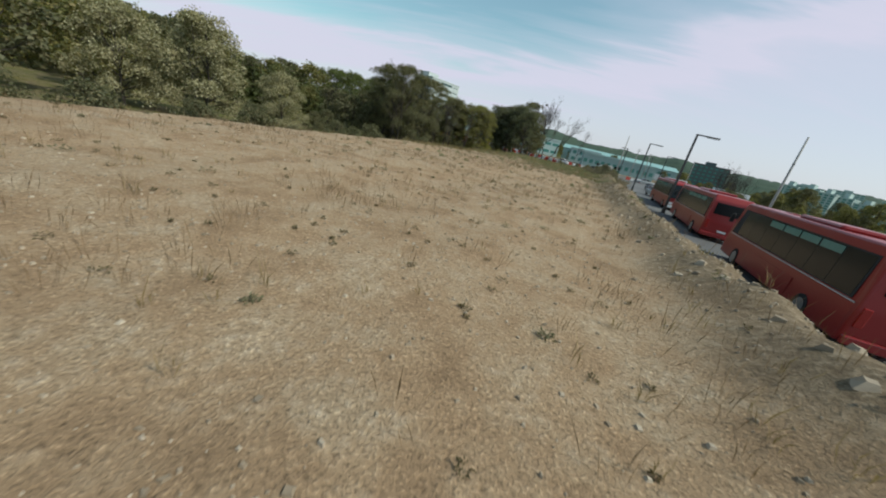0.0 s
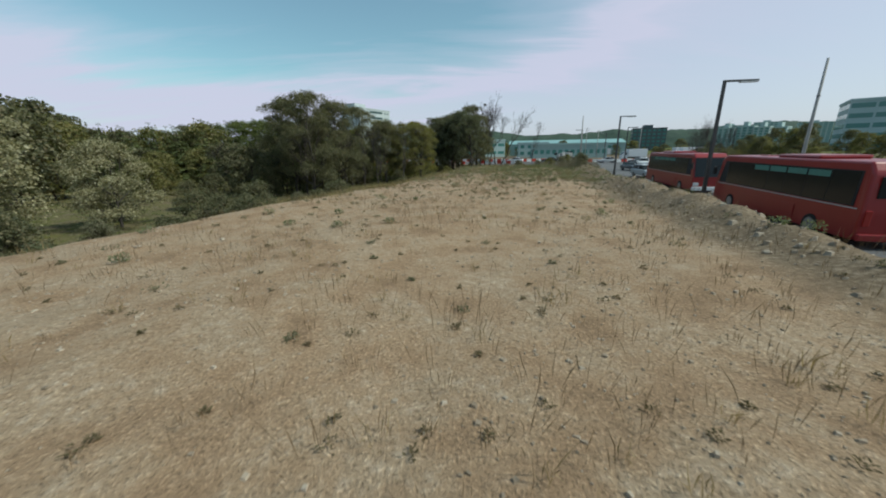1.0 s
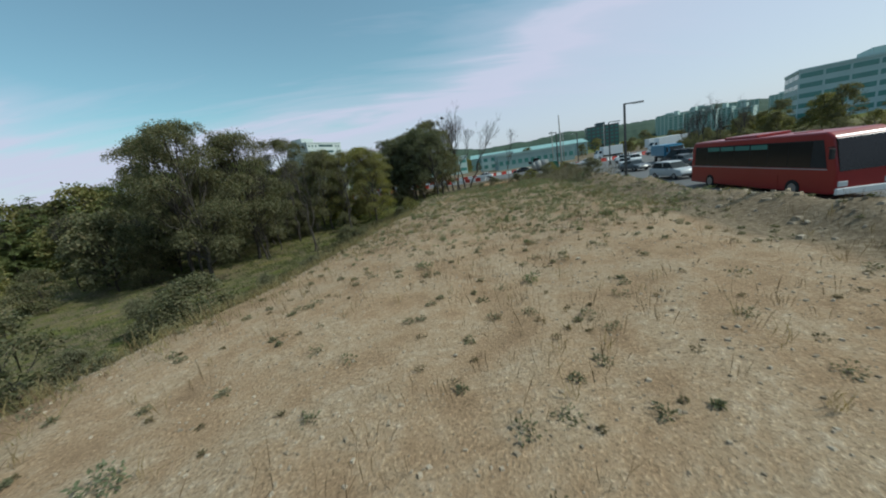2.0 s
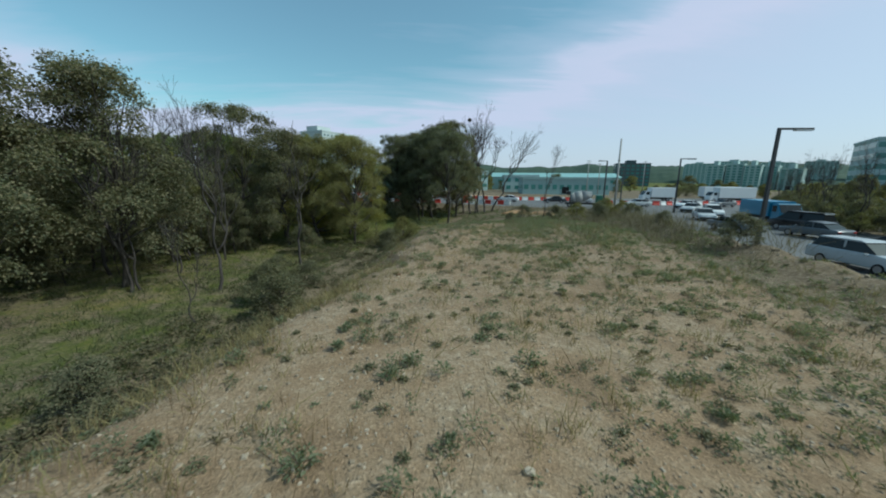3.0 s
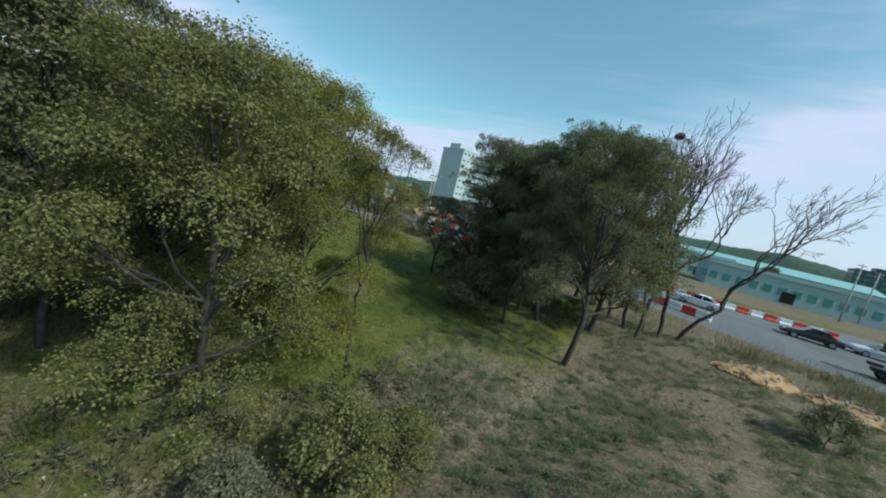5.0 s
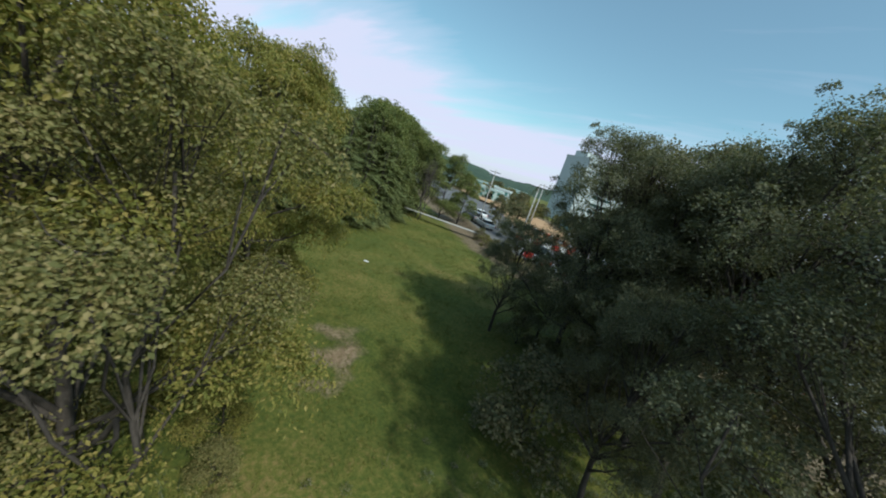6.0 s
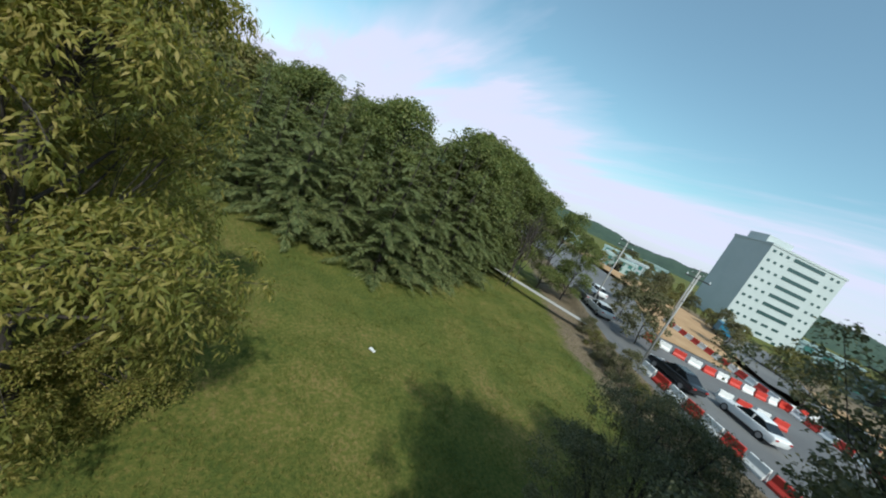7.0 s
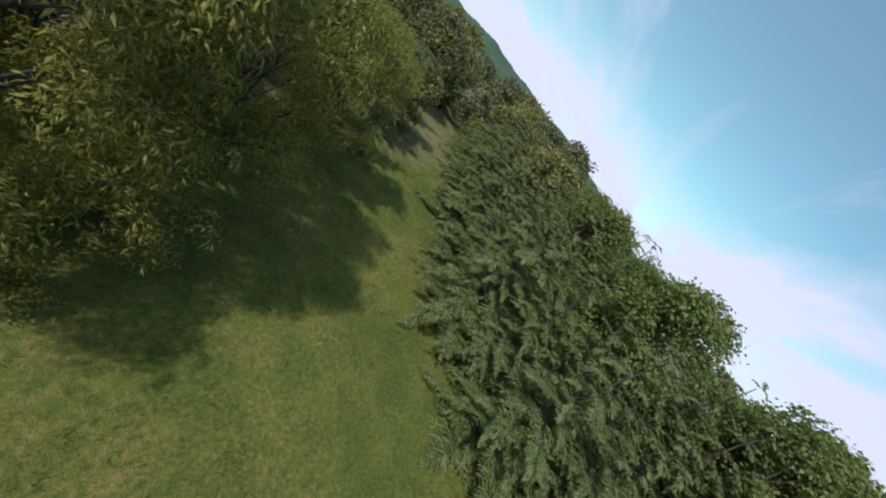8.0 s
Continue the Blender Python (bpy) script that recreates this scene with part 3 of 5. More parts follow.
LABELS = {
    "sunny": ("broadleaf_tree", "spreading tree with sunlit yellow-green small leaves"),
    "open": ("chestnut_tree", "slender tree with an open high crown of long leaves"),
    "clump": ("oak_tree", "dark broadleaf tree with small leaves and open gaps"),
    "wood": ("broadleaf_tree", "tall green tree with sunlit top in the wood"),
    "oakfar": ("broadleaf_tree", "tall dark green tree in a dense wood"),
    "oak": ("oak_tree", "tall broadleaf tree with dense dark green crown"),
    "olive": ("broadleaf_tree", "spreading broadleaf tree with olive green foliage"),
    "pale": ("broadleaf_tree", "broad low tree with pale yellowing leaves"),
    "chestnut": ("chestnut_tree", "chestnut tree with drooping sunlit yellow-green leaves"),
    "bare": ("bare_tree", "leafless tree with thin grey forking branches"),
    "firback": ("conifer", "dark green conifer among others in the wood"),
    "fir": ("conifer", "dense dark green conifer with drooping sprays"),
    "bush": ("bush", "low rounded wild bush on rough ground"),
}


def put(kind, x, y, size=1.0, turn=None, group="", dz=0.0, lean=0.0):
    name, label = LABELS[kind.split("_")[0]]
    turn = (x * 37 + y * 53) % 360 if turn is None else turn
    return plant(name, KINDS[kind], x, y, size, turn, label, "bush" if name == "bush" else "tree", group, dz, lean)


# trees beside the mound
for k, x, y, s in (("olive_1", -1.8, 75.6, 0.9), ("sunny_1", -3.0, 80.0, 1.0), ("open_1", -0.2, 80.4, 0.95), ("olive_2", -5.4, 77.4, 1.07), ("oak_2", -7.6, 75.0, 0.95), ("oak_1", -13.5, 79.3, 1.1), ("chestnut_1", -9.7, 86.0, 0.92), ("chestnut_2", -14.8, 84.3, 0.9),
                   ("chestnut_2", -21.5, 81.0, 0.8), ("fir_2", -27.0, 78.5, 0.9), ("fir_1", -31.5, 75.2, 0.85), ("fir_2", -36.5, 72.2, 0.9), ("fir_3", -43.5, 67.8, 0.8), ("oak_1", -14.5, 57.5, 1.07), ("oak_2", -18.0, 61.0, 1.15), ("oak_2", -12.8, 63.0, 1.12), ("olive_2", -16.5, 74.0, 0.72),
                   ("pale_1", -31, 37, 1.12), ("pale_1", -24.5, 41, 0.72), ("pale_1", -37, 33, 1.0)):
    put(k, x, y, s, group="trees beside the mound")
for k, x, y, s in (("oakfar_1", -30, 66, 0.55), ("oakfar_1", -25, 70, 0.62), ("oakfar_1", -32, 73, 0.56), ("oakfar_2", -37, 62, 0.52), ("oakfar_1", -42, 66, 0.5),
                   ("oakfar_2", -38, 72, 0.56), ("oakfar_1", -46, 52, 0.95), ("oakfar_2", -46, 40, 0.95), ("oakfar_1", -42, 26, 0.95), ("oakfar_1", -50, 60, 0.85), ("oakfar_2", -50, 61, 0.85), ("oakfar_1", -26, 62, 0.52),
                   ("oakfar_2", -52, 30, 1.0), ("oakfar_1", -46, 14, 0.95), ("oakfar_2", -58, 46, 1.0), ("oakfar_1", -60, 53, 0.85), ("oakfar_1", -57, 57, 0.8), ("oakfar_2", -68, 47, 0.9), ("oakfar_2", -46, 0, 0.95), ("oakfar_1", -58, 10, 1.0), ("oakfar_2", -34, 56, 0.45), ("oak_2", -22, 66, 0.66)):
    put(k, x, y, s * 1.09, group="wood beside the mound")
for k, x, y, s in (("bare_4", -3.8, 66.3, 0.76), ("bare_2", -10.5, 69.5, 0.85), ("bare_1", -18.5, 73.3, 1.28), ("bare_2", -16.2, 76.5, 1.25), ("bare_1", -17, 78, 0.9), ("bare_3", -5.4, 57.5, 0.62), ("bare_2", -16, 66, 1.1), ("bare_2", -9.5, 79, 1.05), ("bare_2", -14, 71, 0.9), ("bare_1", -11.6, 62.0, 0.88), ("bare_2", -7.2, 62.4, 0.9), ("bare_2", -15.5, 58.5, 0.95), ("bare_1", -19, 64, 0.85)):
    put(k, x, y, s, group="leafless trees")
thicket = random.Random(17)
for i in range(20):
    y = 2 + 2.3 * i + thicket.uniform(-0.8, 0.8)
    x = float(np.interp(y, LEFT_Y, LEFT_X)) - (5.5, 10.0)[i % 2] + thicket.uniform(-1, 1)
    put(("bush_3", "bush_2", "bush_3")[i % 3], x, y, thicket.uniform(0.9, 1.25), group="undergrowth")
for i in range(22):
    x, y = thicket.uniform(-30, -10), thicket.uniform(61, 77)
    put(("bare_2", "bare_3", "bare_1")[i % 3], x, y, thicket.uniform(0.5, 0.78), group="leafless trees")
for k, x, y, s in (("oakfar_1", -14.0, 69.0, 0.52), ("oak_2", -17.5, 66.5, 0.52), ("oakfar_1", -20.5, 63.5, 0.56), ("oak_1", -15.0, 75.5, 0.56), ("oakfar_1", -23.0, 59.0, 0.55), ("oak_2", -11.0, 72.0, 0.46), ("oakfar_1", -19.0, 73.0, 0.66)):
    put(k, x, y, s, group="wood beside the mound")
for k, x, y, s in (("bush_3", -2.0, 58.0, 0.75), ("bush_3", -3.4, 60.2, 0.7), ("bush_2", -2.6, 60.6, 0.8), ("bush_3", -4.0, 63.0, 0.6), ("bush_2", -2.4, 63.5, 0.8), ("bush_1", 2.9, 75.4, 1.15), ("bush_2", 1.6, 73.5, 1.0), ("bush_1", 3.8, 77.0, 0.8),
                   ("bush_3", -5.2, 71.5, 0.8), ("bush_3", -17, 64, 1.0), ("bush_3", -21, 60, 1.0), ("bush_3", -24, 66, 1.2), ("bush_3", -19, 70, 1.3), ("bush_3", -15.5, 73, 1.4), ("bush_3", -11.5, 75, 1.3), ("bush_3", -26, 56, 1.1),
                   ("bush_2", -4.6, 51.5, 0.9), ("bush_2", -6.2, 48, 0.9), ("bush_3", -9.5, 44.5, 0.8), ("bush_2", -11, 41, 0.9), ("bush_3", -16, 38, 1.0), ("bush_2", -14.5, 33, 0.9), ("bush_3", -20, 30, 1.0), ("bush_3", -25, 50, 1.0), ("bush_3", -28, 45, 1.0),
                   ("bush_4", -10.2, 87.8, 0.95), ("bush_4", -12.4, 86.8, 1.1), ("bush_4", -9.4, 86.0, 0.9), ("bush_4", -4.9, 82.6, 0.85), ("bush_4", -6.8, 83.4, 0.8), ("bush_4", -3.2, 83.0, 0.6), ("bush_4", -5.6, 80.2, 0.8), ("bush_1", -2.0, 82.4, 0.55), ("bush_4", -8.2, 84.6, 0.8),
                   ("bush_3", -12, 80.5, 0.9), ("bush_3", -17, 80, 1.0), ("bush_3", -23.5, 77.5, 1.0)):
    put(k, x, y, s, group="undergrowth")
# scrub on the waste ground
for k, x, y, s in (("bush_1", 23.5, 83, 1.05), ("bush_1", 26.5, 82, 1.1), ("bush_2", 25.0, 80.5, 1.2), ("bush_2", 21.5, 84.5, 1.0), ("bush_1", 29.5, 83.5, 0.9), ("bush_2", 19.5, 57.5, 0.9), ("bush_2", 28, 79, 1.1), ("bush_2", 18, 86, 1.0),
                   ("bush_2", 22, 66, 0.6), ("bush_2", 14, 78, 0.55)):
    put(k, x, y, s, group="scrub by the road")
# scrub on the bank beyond the car park
for i in range(15):
    y = 66.5 + i * 1.6
    x = float(np.interp(y, [40, 75, 95], [34, 44, 56])) + 3.0 + 1.6 * (i % 3)
    put("bare_2", x, y + 0.7, 0.5 + 0.09 * (i % 4), group="leafless trees")
    put(("bush_3", "bush_1")[i % 4 == 3], x - 0.8, y, 0.95 + 0.12 * (i % 3), group="scrub by the road")
# the dark clump ahead
for k, x, y, s in (("oak_1", 3.6, 97.8, 1.06), ("oak_2", 5.4, 106.5, 1.15), ("oak_2", 6.0, 104, 1.25), ("oak_1", 9.2, 101.5, 1.27), ("oak_2", 4.6, 108, 1.15), ("clump_2", -3.0, 97.0, 0.62), ("clump_1", -0.4, 97.8, 0.5), ("oak_2", 6.4, 99.2, 0.95), ("oak_1", 2.8, 98.4, 0.62), ("clump_1", 6.5, 93.0, 1.08), ("oak_2", 10.0, 94.5, 1.13), ("clump_1", 1.15, 95.8, 1.0), ("clump_2", 2.8, 95.2, 1.04), ("clump_2", 5.0, 94.6, 1.08), ("clump_1", 8.2, 87.4, 1.0), ("clump_2", 4.6, 90.3, 0.66), ("oak_2", 1.6, 101.0, 1.0)):
    put(k, x, y, s, group="clump of dark trees")
for k, x, y, s in (("bush_3", -1.4, 97.4, 0.8), ("bush_3", 2.2, 90.6, 1.2), ("bush_3", 2.8, 94.0, 1.1), ("bush_3", 3.4, 96.8, 0.9), ("bush_3", 6.4, 96.4, 0.8), ("bush_1", 8.8, 96, 0.8), ("bush_3", 11, 103, 1.0), ("bush_3", 0.8, 95.6, 0.7)):
    put(k, x, y, s, group="undergrowth")
NEST_TREE = put("bare_1", 12.0, 99.5, 1.32, group="leafless trees")
for k, x, y, s in (("bare_2", 14.2, 98.5, 1.5), ("bare_2", 13.2, 96.0, 1.25), ("bare_1", 14.9, 97.0, 1.28), ("bare_2", 12.9, 98.0, 1.4)):
    put(k, x, y, s, group="leafless trees")
put("bare_2", 16.2, 97.5, 1.35, 0, "leafless trees", lean=26)
put("bare_3", 21.0, 87.7, 1.25, 10, "leafless trees", lean=10)
# the wood beyond the field: conifers along its edge, broad crowns behind
rng = random.Random(5)
RIM = [(-88, 49), (-66, 63.5), (-49, 74.0), (-34.5, 83.6), (-23.0, 93.2), (-20.2, 97.6), (-22.8, 104.5), (-28.5, 113.5)]
way = [0.0]
for (x0, y0), (x1, y1) in zip(RIM, RIM[1:]):
    way.append(way[-1] + math.hypot(x1 - x0, y1 - y0))
count = 30
for i in range(count):
    s = way[-1] * (i + 0.5) / count
    x, y = float(np.interp(s, way, [p[0] for p in RIM])), float(np.interp(s, way, [p[1] for p in RIM]))
    for j in range(4):
        px, py = x - 1.6 - j * 2.6 + rng.uniform(-0.6, 0.6), y + 1.2 + j * 2.2 + rng.uniform(-0.6, 0.6)
        if j < 2:
            kind, high = ("fir_1", "fir_2", "fir_3")[(i + 2 * j) % 3], rng.uniform(8.2, 10.2) + 1.0 * j
            if i < 13 or j == 1:
                kind = ("firback_1", "firback_2")[(i + j) % 2]
        else:
            kind, high = ("wood_1", "wood_2", "firback_2")[(i + j) % 3] if i > 17 else ("oakfar_1", "oakfar_2", "firback_2")[(i + j) % 3], rng.uniform(11.2, 12.6) - (1.9 if 11 < i < 17 else 0) + (1.5 if i < 9 else 0) + (1.5 if i > 24 else 0)
        put(kind, px, py, high / TOPS[kind], group="trees of the wood")
put("bare_3", -26.0, 114.8, 1.1, group="leafless trees")
for k, x, y, high in (("fir_2", -30.5, 116.2, 8.0), ("oakfar_1", -58, 77, 9.0), ("firback_1", -62.5, 60.0, 10.6), ("firback_2", -68.0, 57.0, 11.2), ("oakfar_1", -73, 54, 11.8), ("oakfar_2", -66, 53.5, 10.6), ("oakfar_1", -70, 75, 14.0), ("oakfar_2", -75, 69, 14.5), ("oakfar_1", -68, 81, 13.0), ("oakfar_2", -82, 62, 15.0), ("oakfar_1", -78, 78, 14.0), ("oakfar_2", -61, 72, 12.0), ("oakfar_1", -65, 66, 13.0), ("wood_2", -31.0, 119.6, 11.2), ("wood_1", -28.4, 122.4, 10.8), ("wood_2", -34.5, 122.0, 11.6), ("wood_1", -26.2, 124.6, 8.6)):
    put(k, x, y, high / TOPS[k], group="trees of the wood")
put("bare_2", -27.2, 115.6, 0.8, group="leafless trees")
put("bare_2", -27.5, 117.0, 0.72, group="leafless trees")
for i in range(9):
    x = -18.5 + i * 2.1
    put(("bush_3", "bush_1")[i % 3 == 1], x, 119.5 - 0.62 * (x + 18.5) + rng.uniform(-0.5, 0.5), rng.uniform(0.6, 0.95), group="hedge by the road")
for x, y, s in ((-16.6, 125.0, 0.48), (-21.5, 129.5, 0.4), (-30, 143, 0.45), (-8, 148, 0.5), (-34, 160, 0.6), (-20, 160, 0.5)):
    put("oakfar_1", x, y, s, group="far trees")


# ---- vehicles ----
def box(bm, x0, y0, z0, x1, y1, z1, bevel=0.0, taper=0.0):
    m = Matrix.Translation(((x0 + x1) / 2, (y0 + y1) / 2, (z0 + z1) / 2)) @ Matrix.Diagonal((x1 - x0, y1 - y0, z1 - z0, 1))
    made = bmesh.ops.create_cube(bm, size=1.0, matrix=m)["verts"]
    if taper:
        cx, cy = (x0 + x1) / 2, (y0 + y1) / 2
        for v in made:
            if v.co.z > (z0 + z1) / 2:
                v.co.x, v.co.y = cx + (v.co.x - cx) * (1 - taper), cy + (v.co.y - cy) * (1 - taper)
    if bevel:
        edges = list({e for v in made for e in v.link_edges})
        bmesh.ops.bevel(bm, geom=edges, offset=bevel, segments=2, profile=0.5, affect="EDGES")
    return bm


def cylinder(bm, m, r0, r1, length, sides=16):
    bmesh.ops.create_cone(bm, cap_ends=True, segments=sides, radius1=r0, radius2=r1, depth=length, matrix=m)
    return bm


def side_profile(points, half, narrow=0.0, z_mid=1.0, bevel=0.05):
    """A body from its outline (y, z) seen from the side; narrow: how far it leans in above z_mid."""
    bm = bmesh.new()
    rows = []
    for s in (-1, 1):
        rows.append([bm.verts.new((s * (half - narrow * max(0, z - z_mid)), y, z)) for y, z in points])
    n = len(points)
    bm.faces.new(rows[0])
    bm.faces.new(rows[1][::-1])
    for i in range(n):
        bm.faces.new((rows[0][i], rows[1][i], rows[1][(i + 1) % n], rows[0][(i + 1) % n]))
    bmesh.ops.recalc_face_normals(bm, faces=bm.faces[:])
    if bevel:
        bmesh.ops.bevel(bm, geom=bm.edges[:], offset=bevel, segments=2, profile=0.5, affect="EDGES", clamp_overlap=True)
    return bm


def paint(name, colour, rough=0.3):
    dark = tuple(c * 0.82 for c in colour)
    return material(name, [dark, colour], rough, 0.8, 25, 0.02, specular=0.5, spread=0.7)


def pane_material(name, colour, rough=0.12):
    return material(name, [tuple(c * 0.7 for c in colour), colour], rough, 0.6, 6, 0.0, specular=0.35)


M["bus_red"] = paint("bus_red", (0.30, 0.022, 0.022))
M["pane"] = pane_material("pane", (0.012, 0.014, 0.016), 0.2)
M["pane_teal"] = pane_material("pane_teal", (0.10, 0.27, 0.24))
M["tyre"] = material("tyre", [(0.015, 0.015, 0.016), (0.03, 0.03, 0.03)], 0.9, 5, 60, 0.2)
M["rim"] = material("rim", [(0.28, 0.28, 0.29), (0.42, 0.42, 0.43)], 0.4, 5, 40, 0.05, metal=0.7)
M["silver"] = paint("silver", (0.50, 0.52, 0.53), 0.28)
M["white_paint"] = paint("white_paint", (0.76, 0.77, 0.77), 0.35)
M["black_paint"] = paint("black_paint", (0.022, 0.023, 0.026), 0.22)
M["grey_paint"] = paint("grey_paint", (0.13, 0.14, 0.15), 0.28)
M["blue_paint"] = paint("blue_paint", (0.03, 0.20, 0.33), 0.4)
M["green_paint"] = paint("green_paint", (0.03, 0.16, 0.10), 0.4)
M["lamp_red"] = paint("lamp_red", (0.35, 0.02, 0.015), 0.25)
M["lamp_clear"] = paint("lamp_clear", (0.65, 0.67, 0.68), 0.15)
M["rubber"] = material("rubber", [(0.02, 0.02, 0.02), (0.035, 0.035, 0.035)], 0.8, 4, 40, 0.1)


def wheel(parent, x, y, r, w):
    bm = cylinder(bmesh.new(), Matrix.Identity(4), r, r, w, 20)
    bmesh.ops.bevel(bm, geom=[e for e in bm.edges if len(e.link_faces) == 2 and e.calc_face_angle(0) > 1], offset=0.04, segments=2, affect="EDGES")
    tyre = part("wheel", bm, M["tyre"], parent)
    tyre.matrix_basis = pose(x, y, r, 0, 90, 0)
    bm = cylinder(bmesh.new(), Matrix.Translation((0, 0, 0)), r * 0.62, r * 0.55, w + 0.03, 14)
    part("rim", bm, M["rim"], tyre)
    return tyre


def build_coach(m, label):
    """A 12 m touring coach; its front points along +y."""
    ob = thing("coach", m, label, "bus", "coaches in a row")
    outline = [(-5.9, 0.42), (-5.95, 1.4), (-5.85, 2.9), (-5.6, 3.28), (5.2, 3.30), (5.6, 3.05), (5.95, 1.5), (5.95, 0.40), (5.6, 0.32), (-5.7, 0.32)]
    part("body", side_profile(outline, 1.25, 0.045, 1.5, 0.09), M["bus_red"], ob, smooth=False)
    for s in (-1, 1):
        for i in range(7):
            y0 = -5.35 + i * 1.42
            bm = bmesh.new()
            q = [bm.verts.new((s * (1.262 - 0.045 * (z - 1.5)), y, z)) for y, z in ((y0, 1.64), (y0 + 1.385, 1.64), (y0 + 1.385, 2.90), (y0, 2.90))]
            r = bmesh.ops.extrude_face_region(bm, geom=[bm.faces.new(q)])
            for v in r["geom"]:
                if isinstance(v, bmesh.types.BMVert):
                    v.co.x -= s * 0.03
            bmesh.ops.recalc_face_normals(bm, faces=bm.faces[:])
            part("window", bm, M["pane"], ob, "dark tinted side window")
            if 1 <= i <= 4:
                bm = box(bmesh.new(), s * 1.203 - 0.012, y0 + 0.04, 2.60, s * 1.203 + 0.012, y0 + 1.34, 2.86)
                part("window_shade", bm, M["pane_teal"], ob, "pale teal strip in the window top")
        bm = bmesh.new()
        q = [bm.verts.new((s * (1.254 - 0.045 * (z - 1.5)), y, z)) for y, z in ((-5.45, 1.60), (5.45, 1.60), (5.1, 2.94), (-5.45, 2.94))]
        r = bmesh.ops.extrude_face_region(bm, geom=[bm.faces.new(q)])
        for v in r["geom"]:
            if isinstance(v, bmesh.types.BMVert):
                v.co.x -= s * 0.03
        bmesh.ops.recalc_face_normals(bm, faces=bm.faces[:])
        part("window_band", bm, M["rubber"], ob, "black band behind the windows")
        part("trim_strip", box(bmesh.new(), s * 1.262 - 0.006, -5.7, 1.52, s * 1.262 + 0.006, 5.5, 1.56), M["silver"], ob, "thin pale line along the side")
        part("luggage_door", box(bmesh.new(), s * 1.255 - 0.006, -2.3, 0.5, s * 1.255 + 0.006, 2.6, 1.2, 0.004), M["bus_red"], ob)
        part("headlamp", box(bmesh.new(), s * 0.95 - 0.2, 5.90, 0.72, s * 0.95 + 0.2, 5.99, 0.98, 0.03), M["lamp_clear"], ob)
        part("tail_lamp", box(bmesh.new(), s * 1.05 - 0.1, -5.99, 0.9, s * 1.05 + 0.1, -5.92, 1.5, 0.02), M["lamp_red"], ob)
        bm = box(bmesh.new(), s * 1.42 - 0.1, 5.78, 2.05, s * 1.42 + 0.1, 5.92, 2.55, 0.04)
        arm = part("mirror", bm, M["rubber"], ob, "black hanging side mirror")
        part("bracket", box(bmesh.new(), min(s * 1.1, s * 1.42), 5.6, 2.56, max(s * 1.1, s * 1.42), 5.66, 2.61), M["rubber"], arm)
        for y in (3.6, -3.5):
            wheel(ob, s * 1.12, y, 0.5, 0.3)
    part("windscreen", side_profile([(5.9, 1.45), (5.985, 1.45), (5.72, 2.95), (5.60, 2.98)], 1.12, 0.0, 9, 0.0), M["pane"], ob, "large dark windscreen")
    part("rear_window", box(bmesh.new(), -0.95, -5.95, 1.95, 0.95, -5.88, 2.75, 0.03), M["pane"], ob)
    part("bumper", box(bmesh.new(), -1.22, 5.86, 0.34, 1.22, 6.02, 0.66, 0.05), M["white_paint"], ob, "pale front bumper")
    part("rear_bumper", box(bmesh.new(), -1.22, -6.02, 0.34, 1.22, -5.88, 0.62, 0.05), M["bus_red"], ob)
    part("air_conditioner", box(bmesh.new(), -0.95, -2.6, 3.27, 0.95, 0.4, 3.45, 0.09), M["bus_red"], ob)
    part("roof_hatch", box(bmesh.new(), -0.4, 2.3, 3.27, 0.4, 3.1, 3.34, 0.03), M["bus_red"], ob)
    part("number_plate", box(bmesh.new(), -0.26, -6.035, 0.75, 0.26, -6.0, 0.88), M["white_paint"], ob, "pale blank plate")
    return ob


def beside_road(y, off):
    """A point that lies off metres to the right of the lamp line, and the way the road runs there."""
    return 18.9 + 0.255 * (y - 37) + off, y


TURN = -14.3
x, y = beside_road(47.2, 3.7)
build_coach(pose(x, y, 0, 0, 0, TURN + 180), "dark red touring coach facing the mound's near end")
x, y = beside_road(31.0, 2.9)
build_coach(pose(x, y, 0, 0, 0, TURN - 2), "red touring coach parked along a rubble bank")
x, y = beside_road(14.7, 2.2)
build_coach(pose(x, y, 0, 0, 0, TURN - 3), "red touring coach last in the row")


